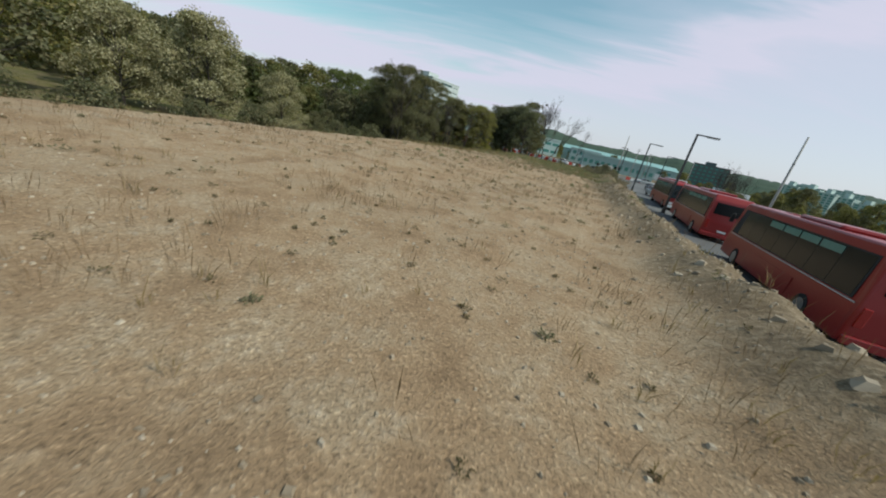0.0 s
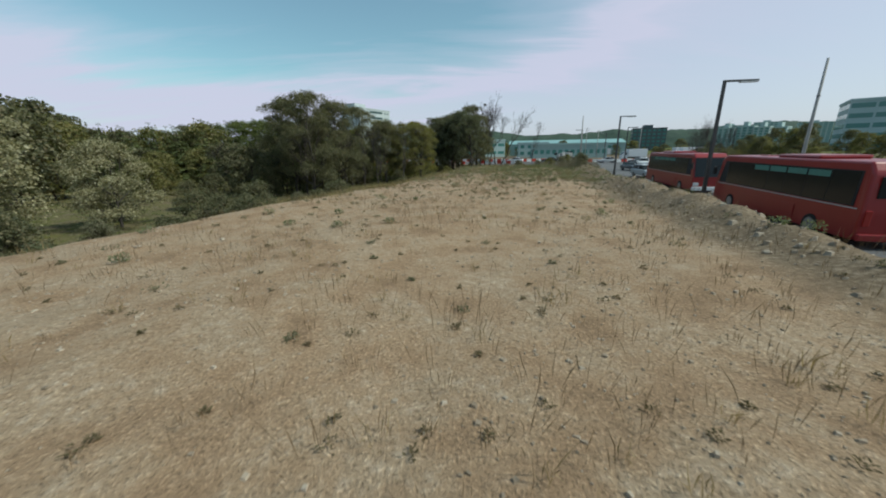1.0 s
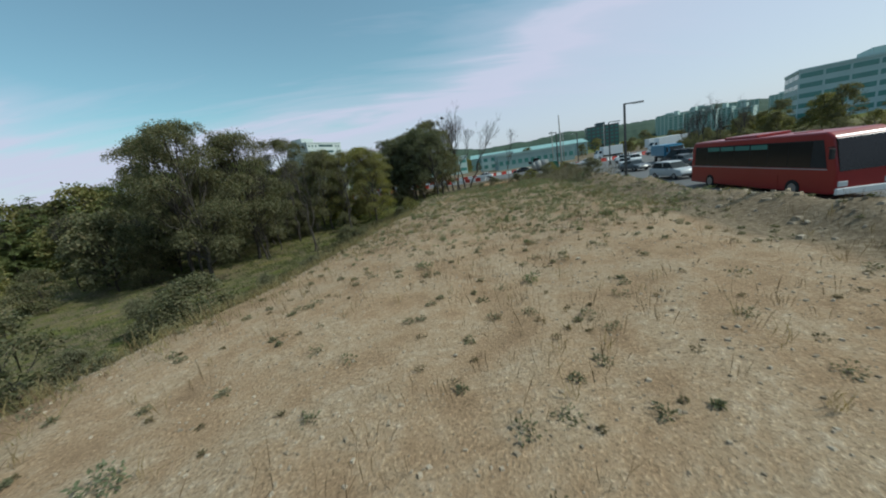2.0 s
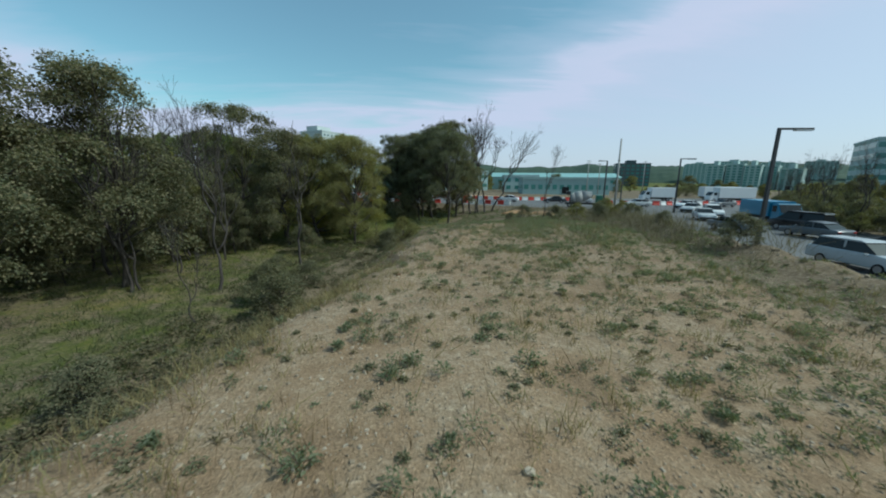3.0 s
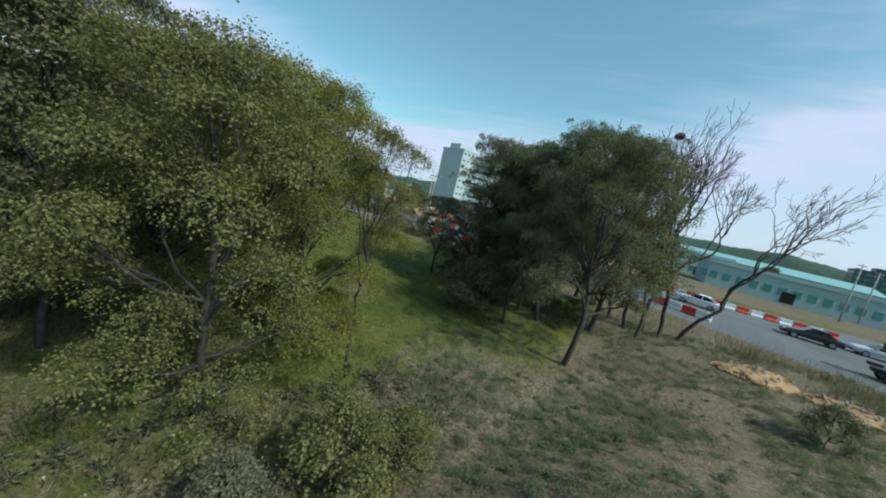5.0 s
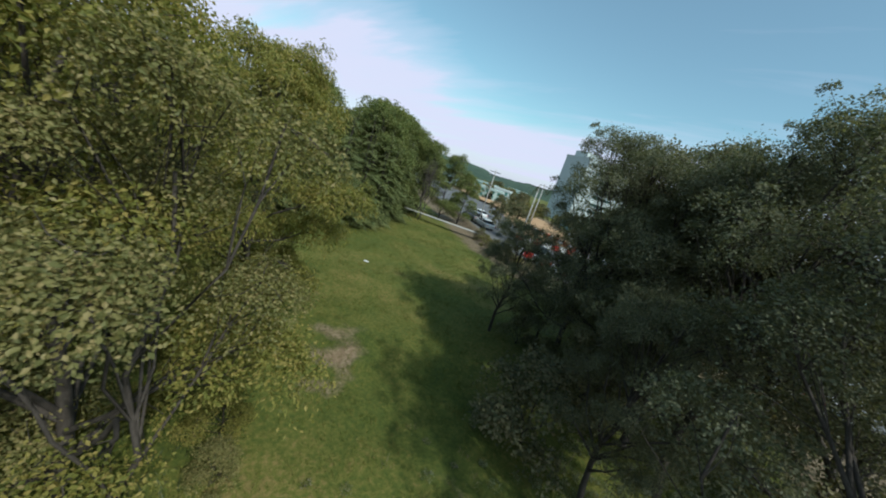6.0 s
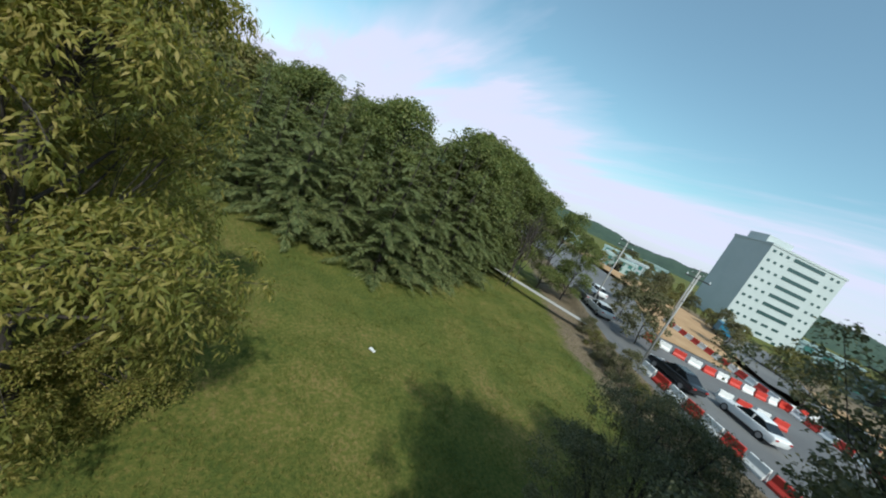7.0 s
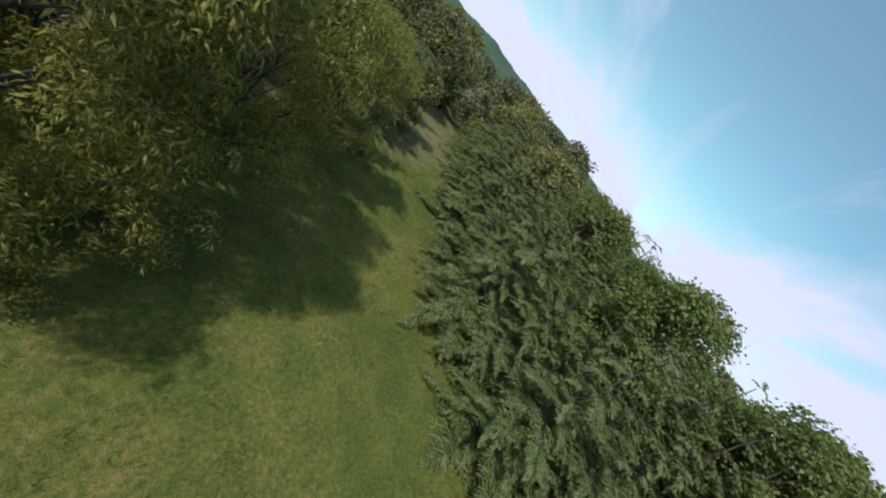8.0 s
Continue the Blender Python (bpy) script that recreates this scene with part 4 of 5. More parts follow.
def build_car(name, m, mat, label, kind="sedan"):
    ob = thing(name, m, label, "car", "parked cars")
    if kind == "suv":
        low = [(-2.3, 0.35), (-2.35, 0.95), (-2.2, 1.05), (1.1, 1.03), (2.15, 0.88), (2.32, 0.6), (2.28, 0.3)]
        glass = [(-2.15, 1.02), (-1.85, 1.55), (0.35, 1.57), (1.15, 1.02)]
        roof = [(-1.95, 1.545), (-1.8, 1.63), (0.2, 1.65), (0.45, 1.555)]
    elif kind == "van":
        low = [(-2.4, 0.35), (-2.45, 1.15), (-2.35, 1.2), (1.6, 1.15), (2.3, 0.95), (2.42, 0.6), (2.38, 0.3)]
        glass = [(-2.3, 1.17), (-2.15, 1.8), (0.9, 1.82), (1.65, 1.14)]
        roof = [(-2.25, 1.79), (-2.1, 1.92), (0.75, 1.94), (1.0, 1.80)]
    else:
        low = [(-2.2, 0.35), (-2.28, 0.85), (-2.1, 0.95), (-1.3, 0.97), (0.95, 0.94), (2.1, 0.78), (2.3, 0.55), (2.25, 0.3)]
        glass = [(-1.75, 0.93), (-1.0, 1.36), (0.15, 1.40), (1.05, 0.91)]
        roof = [(-1.1, 1.355), (-0.9, 1.42), (0.1, 1.46), (0.25, 1.385)]
    part("body", side_profile(low, 0.9, 0.08, 0.7, 0.07), mat, ob, smooth=True)
    part("glasshouse", side_profile(glass, 0.82, 0.28, 0.95, 0.03), M["pane"], ob, "dark windows")
    part("roof", side_profile(roof, 0.66, 0.1, 1.5, 0.02), mat, ob)
    for s in (-1, 1):
        z0, z1 = glass[0][1], glass[1][1]
        part("pillar", box(bmesh.new(), s * 0.76 - 0.05, -0.45, z0, s * 0.74 + 0.02, -0.36, z1, 0.01), mat, ob)
        part("headlamp", box(bmesh.new(), s * 0.66 - 0.16, 2.12, 0.62, s * 0.66 + 0.16, 2.27, 0.76, 0.03), M["lamp_clear"], ob)
        part("tail_lamp", box(bmesh.new(), s * 0.68 - 0.14, low[1][0] - 0.02, 0.72, s * 0.68 + 0.14, low[1][0] + 0.1, 0.86, 0.02), M["lamp_red"], ob)
        part("mirror", box(bmesh.new(), s * 0.96 - 0.09, 0.72, 0.93, s * 0.96 + 0.09, 0.86, 1.06, 0.03), mat, ob)
        for y in (1.38, -1.38):
            wheel(ob, s * 0.8, y, 0.33, 0.22)
    part("bumper", box(bmesh.new(), -0.8, 2.2, 0.3, 0.8, 2.36, 0.5, 0.05), M["rubber"], ob)
    return ob


CARS = [
    ("suv", 28.9, 59.3, 176, "silver", "silver estate car with roof rails"), ("suv", 35.8, 62.0, 0, "black_paint", "black four-wheel drive car parked on asphalt"),
    ("sedan", 38.5, 69.5, 0, "grey_paint", "dark grey saloon parked on asphalt"), ("van", 41.8, 73.5, 5, "black_paint", "black people carrier parked on asphalt"), ("sedan", 34.5, 73.0, 180, "grey_paint", "dark saloon by the lamp"),
    ("sedan", 40.0, 83.0, 150, "silver", "silver saloon near the bend"), ("suv", 44.5, 86.8, 150, "white_paint", "white four-wheel drive car in the queue"), ("sedan", 47.0, 93.5, 125, "silver", "silver hatchback in the queue"),
    ("sedan", 52.0, 100.5, 105, "white_paint", "white saloon in the queue"), ("sedan", 45.0, 104.0, 82, "silver", "silver saloon moving in the queue"), ("sedan", 33.0, 113.5, 70, "black_paint", "black saloon in the traffic"),
    ("sedan", 39.0, 114.0, 75, "silver", "pale saloon in the traffic"), ("sedan", 24.0, 117.0, 60, "white_paint", "white saloon behind the barriers"), ("sedan", -11.4, 122.2, 72, "black_paint", "black saloon passing the barriers"), ("sedan", -6.6, 124.4, 68, "white_paint", "white saloon between two lines of barriers"), ("sedan", -22.5, 126.6, 60, "silver", "silver saloon behind a roadside tree"), ("suv", -26.5, 129.0, 60, "grey_paint", "grey car behind a roadside tree"),
    ("suv", 31.0, 36.5, -14, "white_paint", "white car beyond the coaches"), ("van", 33.5, 47.0, -14, "white_paint", "white van beyond the coaches"), ("sedan", -30.0, 136.5, 58, "white_paint", "white saloon parked by the worksite"),
    ("suv", -4.0, 147.5, 60, "grey_paint", "dark grey car parked by the worksite"), ("sedan", 62.0, 104.0, 98, "grey_paint", "grey saloon far along the road"),
]
for kind, x, y, turn, mat, label in CARS:
    build_car({"suv": "estate_car", "van": "van", "sedan": "car"}[kind], pose(x, y, 0, 0, 0, turn), M[mat], label, kind)


def build_truck(m, cab, load, label, tall=3.3, long=7.0):
    ob = thing("box_truck", m, label, "truck", "trucks")
    part("cargo_box", box(bmesh.new(), -1.2, -long + 2.0, 0.95, 1.2, 1.9, tall, 0.05), M[load], ob, "plain pale cargo box")
    part("cab", side_profile([(2.0, 0.45), (2.0, 2.4), (2.9, 2.45), (3.6, 1.5), (3.75, 0.9), (3.75, 0.42)], 1.05, 0.05, 1.2, 0.06), M[cab], ob)
    part("windscreen", side_profile([(3.0, 2.32), (3.06, 2.34), (3.64, 1.5), (3.58, 1.48)], 0.92, 0.0, 9, 0.0), M["pane"], ob)
    part("chassis", box(bmesh.new(), -0.5, -long + 2.2, 0.55, 0.5, 3.4, 0.95), M["rubber"], ob)
    for s in (-1, 1):
        part("side_window", box(bmesh.new(), s * 1.035 - 0.012, 2.25, 1.55, s * 1.035 + 0.012, 2.95, 2.2, 0.01), M["pane"], ob)
        part("headlamp", box(bmesh.new(), s * 0.8 - 0.14, 3.7, 0.75, s * 0.8 + 0.14, 3.79, 0.95, 0.02), M["lamp_clear"], ob)
        for y in (2.8, -long + 3.5):
            wheel(ob, s * 0.95, y, 0.42, 0.26)
    return ob


build_truck(pose(45.0, 79.5, 0, 0, 0, 160), "blue_paint", "blue_paint", "blue truck with a blue load box", 2.6, 6.0)
build_truck(pose(61.0, 121.0, 0, 0, 0, 80), "white_paint", "white_paint", "white box truck beyond the barriers", 3.2, 5.4)
build_truck(pose(76.0, 119.0, 0, 0, 0, 82), "white_paint", "white_paint", "long white box truck beyond the barriers", 3.4, 8.2)
build_truck(pose(84.0, 126.0, 0, 0, 0, 262), "white_paint", "white_paint", "white truck far along the road", 3.4, 9.0)
build_truck(pose(-26.7, 178, 0.06, 0, 0, 25), "blue_paint", "blue_paint", "blue truck beside the worksite", 2.8, 6.5)


def build_mixer(m):
    ob = thing("concrete_mixer", m, "concrete mixer truck with a grey drum", "truck", "trucks")
    bm = bmesh.new()
    tilt = Matrix.Translation((0, -0.9, 2.35)) @ Matrix.Rotation(radians(-78), 4, "X")
    for z0, z1, a, b in ((-2.2, -1.2, 0.75, 1.2), (-1.2, 0.3, 1.2, 1.22), (0.3, 2.4, 1.22, 0.55)):
        cylinder(bm, tilt @ Matrix.Translation((0, 0, (z0 + z1) / 2)), a, b, z1 - z0, 20)
    part("drum", bm, M["concrete"], ob, "dusty grey drum", True)
    part("cab", side_profile([(2.2, 0.6), (2.2, 2.75), (3.3, 2.75), (3.75, 1.7), (3.8, 0.6)], 1.15, 0.04, 1.2, 0.07), M["green_paint"], ob, "dark green cab")
    part("windscreen", side_profile([(3.34, 2.6), (3.42, 2.6), (3.82, 1.72), (3.74, 1.7)], 1.0, 0.0, 9, 0.0), M["pane"], ob)
    part("chassis", box(bmesh.new(), -0.55, -4.2, 0.7, 0.55, 3.6, 1.05), M["rubber"], ob)
    part("chute", box(bmesh.new(), -0.3, -4.6, 1.2, 0.3, -3.6, 1.5, 0.03), M["steel_dark"], ob)
    part("hopper", box(bmesh.new(), -0.55, -3.9, 2.7, 0.55, -3.1, 3.5, 0.05, -0.3), M["steel_dark"], ob)
    for s in (-1, 1):
        part("support", box(bmesh.new(), s * 0.5 - 0.08, -3.2, 1.0, s * 0.5 + 0.08, -2.9, 2.4), M["steel_dark"], ob)
        for y in (2.9, -1.9, -3.2):
            wheel(ob, s * 1.0, y, 0.5, 0.3)


build_mixer(pose(33.8, 101.8, 0, 0, 0, -112) @ Matrix.Scale(0.8, 4))


# ---- street furniture ----
def build_lamp(m):
    ob = thing("street_lamp", m, "dark square street lamp with one flat arm", "street lamp", "street lamps")
    part("pole", box(bmesh.new(), -0.11, -0.11, 0.0, 0.11, 0.11, 8.0, 0.015, 0.25), M["steel_dark"], ob)
    arm = part("arm", box(bmesh.new(), -0.09, -0.07, 7.9, 2.0, 0.07, 8.02, 0.012), M["steel_dark"], ob)
    part("lamp_head", box(bmesh.new(), 0.9, -0.14, 7.84, 1.95, 0.14, 7.9, 0.01), M["lamp_clear"], arm, "flat pale light panel")
    part("base_plate", box(bmesh.new(), -0.24, -0.24, 0.0, 0.24, 0.24, 0.05, 0.01), M["steel_dark"], ob)
    part("base_cover", box(bmesh.new(), -0.15, -0.15, 0.04, 0.15, 0.15, 0.6, 0.02), M["steel_dark"], ob)
    return ob


lamp = build_lamp(pose(20.4, 37.5, 0, 0, 0, -8))
for x, y, turn in ((26.8, 63.4, -8), (43.3, 92.4, -20), (36.5, 100.5, 200), (52, 121, 190)):
    copy_thing(lamp, pose(x, y, 0, 0, 0, turn))


def build_pole(m, tall, arms, label):
    ob = thing("utility_pole", m, label, "utility pole", "utility poles")
    part("shaft", cylinder(bmesh.new(), Matrix.Translation((0, 0, tall / 2)), 0.17 if tall > 9 else 0.10, 0.10 if tall > 9 else 0.065, tall, 12), M["concrete"], ob, smooth=True)
    for k in range(arms):
        z = tall - 0.35 - 0.6 * k
        bar = part("crossarm", box(bmesh.new(), -0.9, -0.05, z - 0.05, 0.9, 0.05, z + 0.05), M["steel_dark"], ob)
        for x in (-0.8, 0.0, 0.8):
            part("insulator", cylinder(bmesh.new(), Matrix.Translation((x, 0, z + 0.13)), 0.05, 0.035, 0.16, 8), M["white_paint"], bar)
    part("band", cylinder(bmesh.new(), Matrix.Translation((0, 0, tall * 0.72)), 0.155 if tall > 9 else 0.095, 0.15 if tall > 9 else 0.09, 0.08, 12), M["steel_dark"], ob)
    return ob


for x, y, tall, arms, label in ((31.9, 89.2, 10.3, 0, "plain tapered grey concrete pole"), (37.2, 47.5, 11.4, 0, "tall grey pole beyond the coaches"), (58, 150, 11, 2, "grey pole with two crossarms"),
                                (66, 158, 10.5, 2, "grey pole with two crossarms"), (-13.2, 120.0, 8.6, 1, "grey pole at the road's edge"), (-24.5, 128.0, 9, 2, "grey pole beside the worksite"), (-26, 152, 10, 2, "grey pole beside the worksite"), (0, 139, 9, 1, "grey pole by the red barriers"), (90, 170, 12, 1, "grey pole far behind the traffic")):
    build_pole(pose(x, y, 0, 0, 0, 20), tall, arms, label)

M["barrier_red"] = material("barrier_red", [(0.42, 0.03, 0.022), (0.55, 0.05, 0.03)], 0.5, 1.5, 20, 0.05)
M["barrier_white"] = material("barrier_white", [(0.62, 0.62, 0.61), (0.76, 0.76, 0.75)], 0.5, 1.5, 20, 0.05)


def build_barrier(m, mat, label):
    ob = thing("traffic_barrier", m, label, "traffic barrier", "red and white barriers")
    part("shell", side_profile([(-0.25, 0.0), (-0.25, 0.16), (-0.11, 0.36), (-0.09, 0.78), (0.09, 0.78), (0.11, 0.36), (0.25, 0.16), (0.25, 0.0)], 0.6, 0.0, 9, 0.03), mat, ob)
    part("cap", cylinder(bmesh.new(), Matrix.Translation((0, 0, 0.80)), 0.06, 0.06, 0.05, 10), M["rubber"], ob)
    return ob


red = build_barrier(pose(14.0, 113.4, 0, 0, 0, -40), M["barrier_red"], "red water-filled plastic road barrier")
white = build_barrier(pose(15.2, 112.4, 0, 0, 0, -40), M["barrier_white"], "white water-filled plastic road barrier")


def barrier_line(points, first=0):
    k = first
    for (x0, y0), (x1, y1) in zip(points, points[1:]):
        n = int(math.hypot(x1 - x0, y1 - y0) / 1.3)
        turn = math.degrees(math.atan2(y1 - y0, x1 - x0))
        for i in range(n):
            s = (i + 0.5) / n
            copy_thing((red, white)[(k // 1) % 2], pose(x0 + (x1 - x0) * s, y0 + (y1 - y0) * s, 0, 0, 0, turn))
            k += 1


barrier_line([(90, 112.5), (66, 109.0), (52, 107.5), (42, 109.5)])
barrier_line([(40, 121), (26, 123), (12, 131), (0, 137.5), (-11, 143), (-26, 151)])
barrier_line([(16.5, 111.3), (22, 107.5)], 1)
barrier_line([(9, 112.0), (-2, 115.6), (-12.7, 119.0)])
barrier_line([(-18.5, 130.0), (-13.3, 133.3), (-9.0, 139.0), (-6.0, 146.0)])
barrier_line([(-9.8, 126.8), (-5.6, 131.6)], 1)


# ---- buildings and distance ----
M["teal_wall"] = material("teal_wall", [(0.22, 0.33, 0.33), (0.32, 0.43, 0.42)], 0.6, 0.3, 8, 0.05)
M["teal_roof"] = material("teal_roof", [(0.20, 0.37, 0.36), (0.29, 0.46, 0.44)], 0.5, 0.3, 8, 0.05)
M["dark_wall"] = material("dark_wall", [(0.06, 0.085, 0.09), (0.09, 0.12, 0.125)], 0.5, 0.3, 8, 0.05)
M["pale_wall"] = material("pale_wall", [(0.40, 0.46, 0.46), (0.51, 0.56, 0.56)], 0.8, 0.15, 6, 0.05)
# grey and apartment walls carry the teal cast of distant haze in their colour
M["haze_grey_wall"] = material("haze_grey_wall", [(0.32, 0.44, 0.43), (0.43, 0.54, 0.53)], 0.8, 0.15, 6, 0.05)
M["haze_apartment_wall"] = material("haze_apartment_wall", [(0.32, 0.42, 0.40), (0.42, 0.51, 0.49)], 0.8, 0.15, 6, 0.05)
M["orange_soil"] = material("orange_soil", [(0.26, 0.15, 0.07), (0.40, 0.25, 0.13), (0.50, 0.35, 0.2)], 0.95, 0.3, 4, 0.4)
M["hill"] = material("hill", [(0.02, 0.04, 0.03), (0.04, 0.07, 0.045), (0.065, 0.09, 0.055)], 0.95, 0.012, 0.12, 0.0)
M["roof_blue"] = material("roof_blue", [(0.05, 0.17, 0.27), (0.08, 0.24, 0.36)], 0.5, 0.3, 8, 0.05)


def windows_on(parent, w, d, floors, bays, z0, storey, tall, wide, mat, sides=("s", "e", "w"), label=""):
    """A grid of separate windows, each a pane in a frame, on the sides of a block."""
    for f in range(floors):
        z = z0 + f * storey
        for side in sides:
            span = w if side in "ns" else d
            n = bays if side in "ns" else max(2, int(bays * d / w))
            for i in range(n):
                c = -span / 2 + span * (i + 0.5) / n
                h = span / n * wide / 2
                if side == "s":
                    b = (c - h, -d / 2 - 0.06, c + h, -d / 2 + 0.05)
                elif side == "n":
                    b = (c - h, d / 2 - 0.05, c + h, d / 2 + 0.06)
                elif side == "e":
                    b = (w / 2 - 0.05, c - h, w / 2 + 0.06, c + h)
                else:
                    b = (-w / 2 - 0.06, c - h, -w / 2 + 0.05, c + h)
                part("window", box(bmesh.new(), b[0], b[1], z, b[2], b[3], z + tall), mat, parent, label)


def build_block(name, x, y, turn, w, d, h, wall, label, floors, bays, wide=0.7, tall=1.5, base=0.0, sides=("s", "e", "w"), pane="pane_teal", roof_box=True):
    ob = thing(name, pose(x, y, base, 0, 0, turn), label, "building")
    part("wall", box(bmesh.new(), -w / 2, -d / 2, -1.0, w / 2, d / 2, h), M[wall], ob)
    part("parapet", box(bmesh.new(), -w / 2 - 0.25, -d / 2 - 0.25, h, w / 2 + 0.25, d / 2 + 0.25, h + 0.8), M[wall], ob)
    if roof_box:
        part("roof_house", box(bmesh.new(), -w * 0.18, -d * 0.3, h + 0.8, w * 0.10, d * 0.3, h + 3.6), M[wall], ob)
    storey = h / floors
    windows_on(ob, w, d, floors, bays, storey * 0.3, storey, min(tall, storey * 0.62), wide, M[pane], sides)
    part("door", box(bmesh.new(), -1.2, -d / 2 - 0.08, 0.0, 1.2, -d / 2 + 0.05, 2.4), M["pane"], ob)
    return ob


M["pane_dark"] = pane_material("pane_dark", (0.05, 0.10, 0.10), 0.2)


def build_office():
    """A pale block: long window strips on its lit front, plain ends, a stair house on the roof."""
    w, d, h, floors = 30.0, 16.0, 30.5, 9
    ob = thing("office_building", pose(-46.2, 256.5, -1.2, 0, 0, 60), "pale office block with long dark window strips", "building")
    part("wall", box(bmesh.new(), -w / 2, -d / 2, -1.0, w / 2, d / 2, h), M["pale_wall"], ob)
    part("parapet", box(bmesh.new(), -w / 2 - 0.2, -d / 2 - 0.2, h, w / 2 + 0.2, d / 2 + 0.2, h + 0.7), M["pale_wall"], ob)
    part("roof_house", box(bmesh.new(), -w * 0.45, -d * 0.2, h + 0.7, -w * 0.12, d * 0.3, h + 3.4), M["pale_wall"], ob)
    for k in range(floors):
        z = 1.4 + k * h / floors
        spans = [(-13.8, -12.6), (-11.2, -10.0), (-8.4, -7.2), (9.4, 10.6), (12.0, 13.2)]
        spans += [(-5.4, 7.0)] if k > 1 else [(-5.4, -2.6), (-1.0, 1.8), (3.4, 6.2)]
        for x0, x1 in spans:
            tall = 1.25 if x1 - x0 > 3 else 0.9
            part("window", box(bmesh.new(), x0, -d / 2 - 0.05, z, x1, -d / 2 + 0.05, z + tall), M["pane_dark"], ob)
    part("door", box(bmesh.new(), 6.6, -d / 2 - 0.07, 0.0, 8.2, -d / 2 + 0.05, 1.3), M["pane_dark"], ob)


build_office()
build_block("office_building", 198, 350, -25, 27, 24, 19, "dark_wall", "dark square block with grey windows", 6, 7, 0.6)
build_block("office_building", 189, 141, -42, 60, 26, 18, "haze_grey_wall", "grey office block with window bands", 5, 9, 0.9, 1.7, base=1.0)
build_block("shop_building", 24, 215, 6, 26, 16, 8, "haze_grey_wall", "low teal-grey building behind the road", 2, 6, 0.8)
build_block("workshop_building", 58, 170, -10, 30, 14, 5.0, "teal_wall", "long low teal workshop behind the road", 1, 12, 0.6, 1.6, roof_box=False)
build_block("house", -70, 214, 20, 9, 8, 4.5, "pale_wall", "small pale house behind the worksite", 2, 4, 0.5, roof_box=False)
build_block("house", -66, 200, 25, 9, 7, 3.6, "haze_grey_wall", "small pale house with a flat roof", 2, 4, 0.5, roof_box=False)
for x, y, turn, w, d, h, wall, label in ((-92, 238, 25, 16, 11, 7, "haze_grey_wall", "white house among far trees"), (-80, 250, 20, 14, 10, 9, "haze_grey_wall", "grey house among far trees"), (-84, 224, 22, 9, 8, 5, "pale_wall", "white house behind the worksite"), (-104, 222, 28, 11, 8, 4.5, "haze_grey_wall", "white low house at the wood's end"), (-20, 236, 12, 18, 12, 8, "haze_grey_wall", "teal-grey workshop beside the office block"), (-8, 222, 10, 14, 10, 6, "dark_wall", "dark shed beside the office block"), (8, 240, 8, 16, 12, 7, "haze_grey_wall", "grey store behind the road")):
    build_block("house", x, y, turn, w * 0.7, d * 0.7, h * 0.65, wall, label, 2, 3, 0.45, roof_box=False)
build_block("house", 48, 190, -8, 14, 9, 6, "haze_grey_wall", "small grey house by the road", 2, 4, 0.5, roof_box=False)
for i, (x, y, w, h) in enumerate(((560, 700, 46, 38), (620, 690, 40, 43), (668, 650, 44, 39), (720, 620, 40, 41), (765, 580, 42, 34), (812, 540, 40, 36), (600, 760, 40, 39))):
    build_block("apartment_building", x, y, -42, w, 16, h, "haze_apartment_wall", "tall pale apartment slab in the distance", 13, 7, 0.7, 1.6, sides=("s", "w"))


def build_warehouse():
    ob = thing("warehouse", pose(76, 226, 0, 0, 0, -14), "long warehouse with a pale teal metal roof", "building")
    w, d, h = 62, 24, 6.2
    part("wall", box(bmesh.new(), -w / 2, -d / 2, -1, w / 2, d / 2, h), M["teal_wall"], ob)
    bm = bmesh.new()
    ends = []
    for x in (-w / 2 - 0.6, w / 2 + 0.6):
        ends.append([bm.verts.new((x, y, z)) for y, z in ((-d / 2 - 0.6, h), (0, h + 2.2), (d / 2 + 0.6, h), (0, h - 0.1))])
    bm.faces.new(ends[0])
    bm.faces.new(ends[1][::-1])
    for i in range(4):
        bm.faces.new((ends[0][i], ends[1][i], ends[1][(i + 1) % 4], ends[0][(i + 1) % 4]))
    bmesh.ops.recalc_face_normals(bm, faces=bm.faces[:])
    part("roof", bm, M["teal_roof"], ob)
    for i in range(15):
        x = -w / 2 + (i + 0.5) * w / 15
        part("panel_rib", box(bmesh.new(), x - 0.1, -d / 2 - 0.12, 0, x + 0.1, -d / 2 + 0.02, h), M["teal_roof"], ob)
    for i in range(14):
        x = -w / 2 + (i + 1) * w / 15
        part("window", box(bmesh.new(), x - 1.2, -d / 2 - 0.07, 3.4, x + 1.2, -d / 2 + 0.05, 4.8), M["pane_teal"], ob)
    for x in (-18, 2, 22):
        part("roller_door", box(bmesh.new(), x - 1.9, -d / 2 - 0.09, 0, x + 1.9, -d / 2 + 0.05, 3.1), M["white_paint"], ob)


build_warehouse()


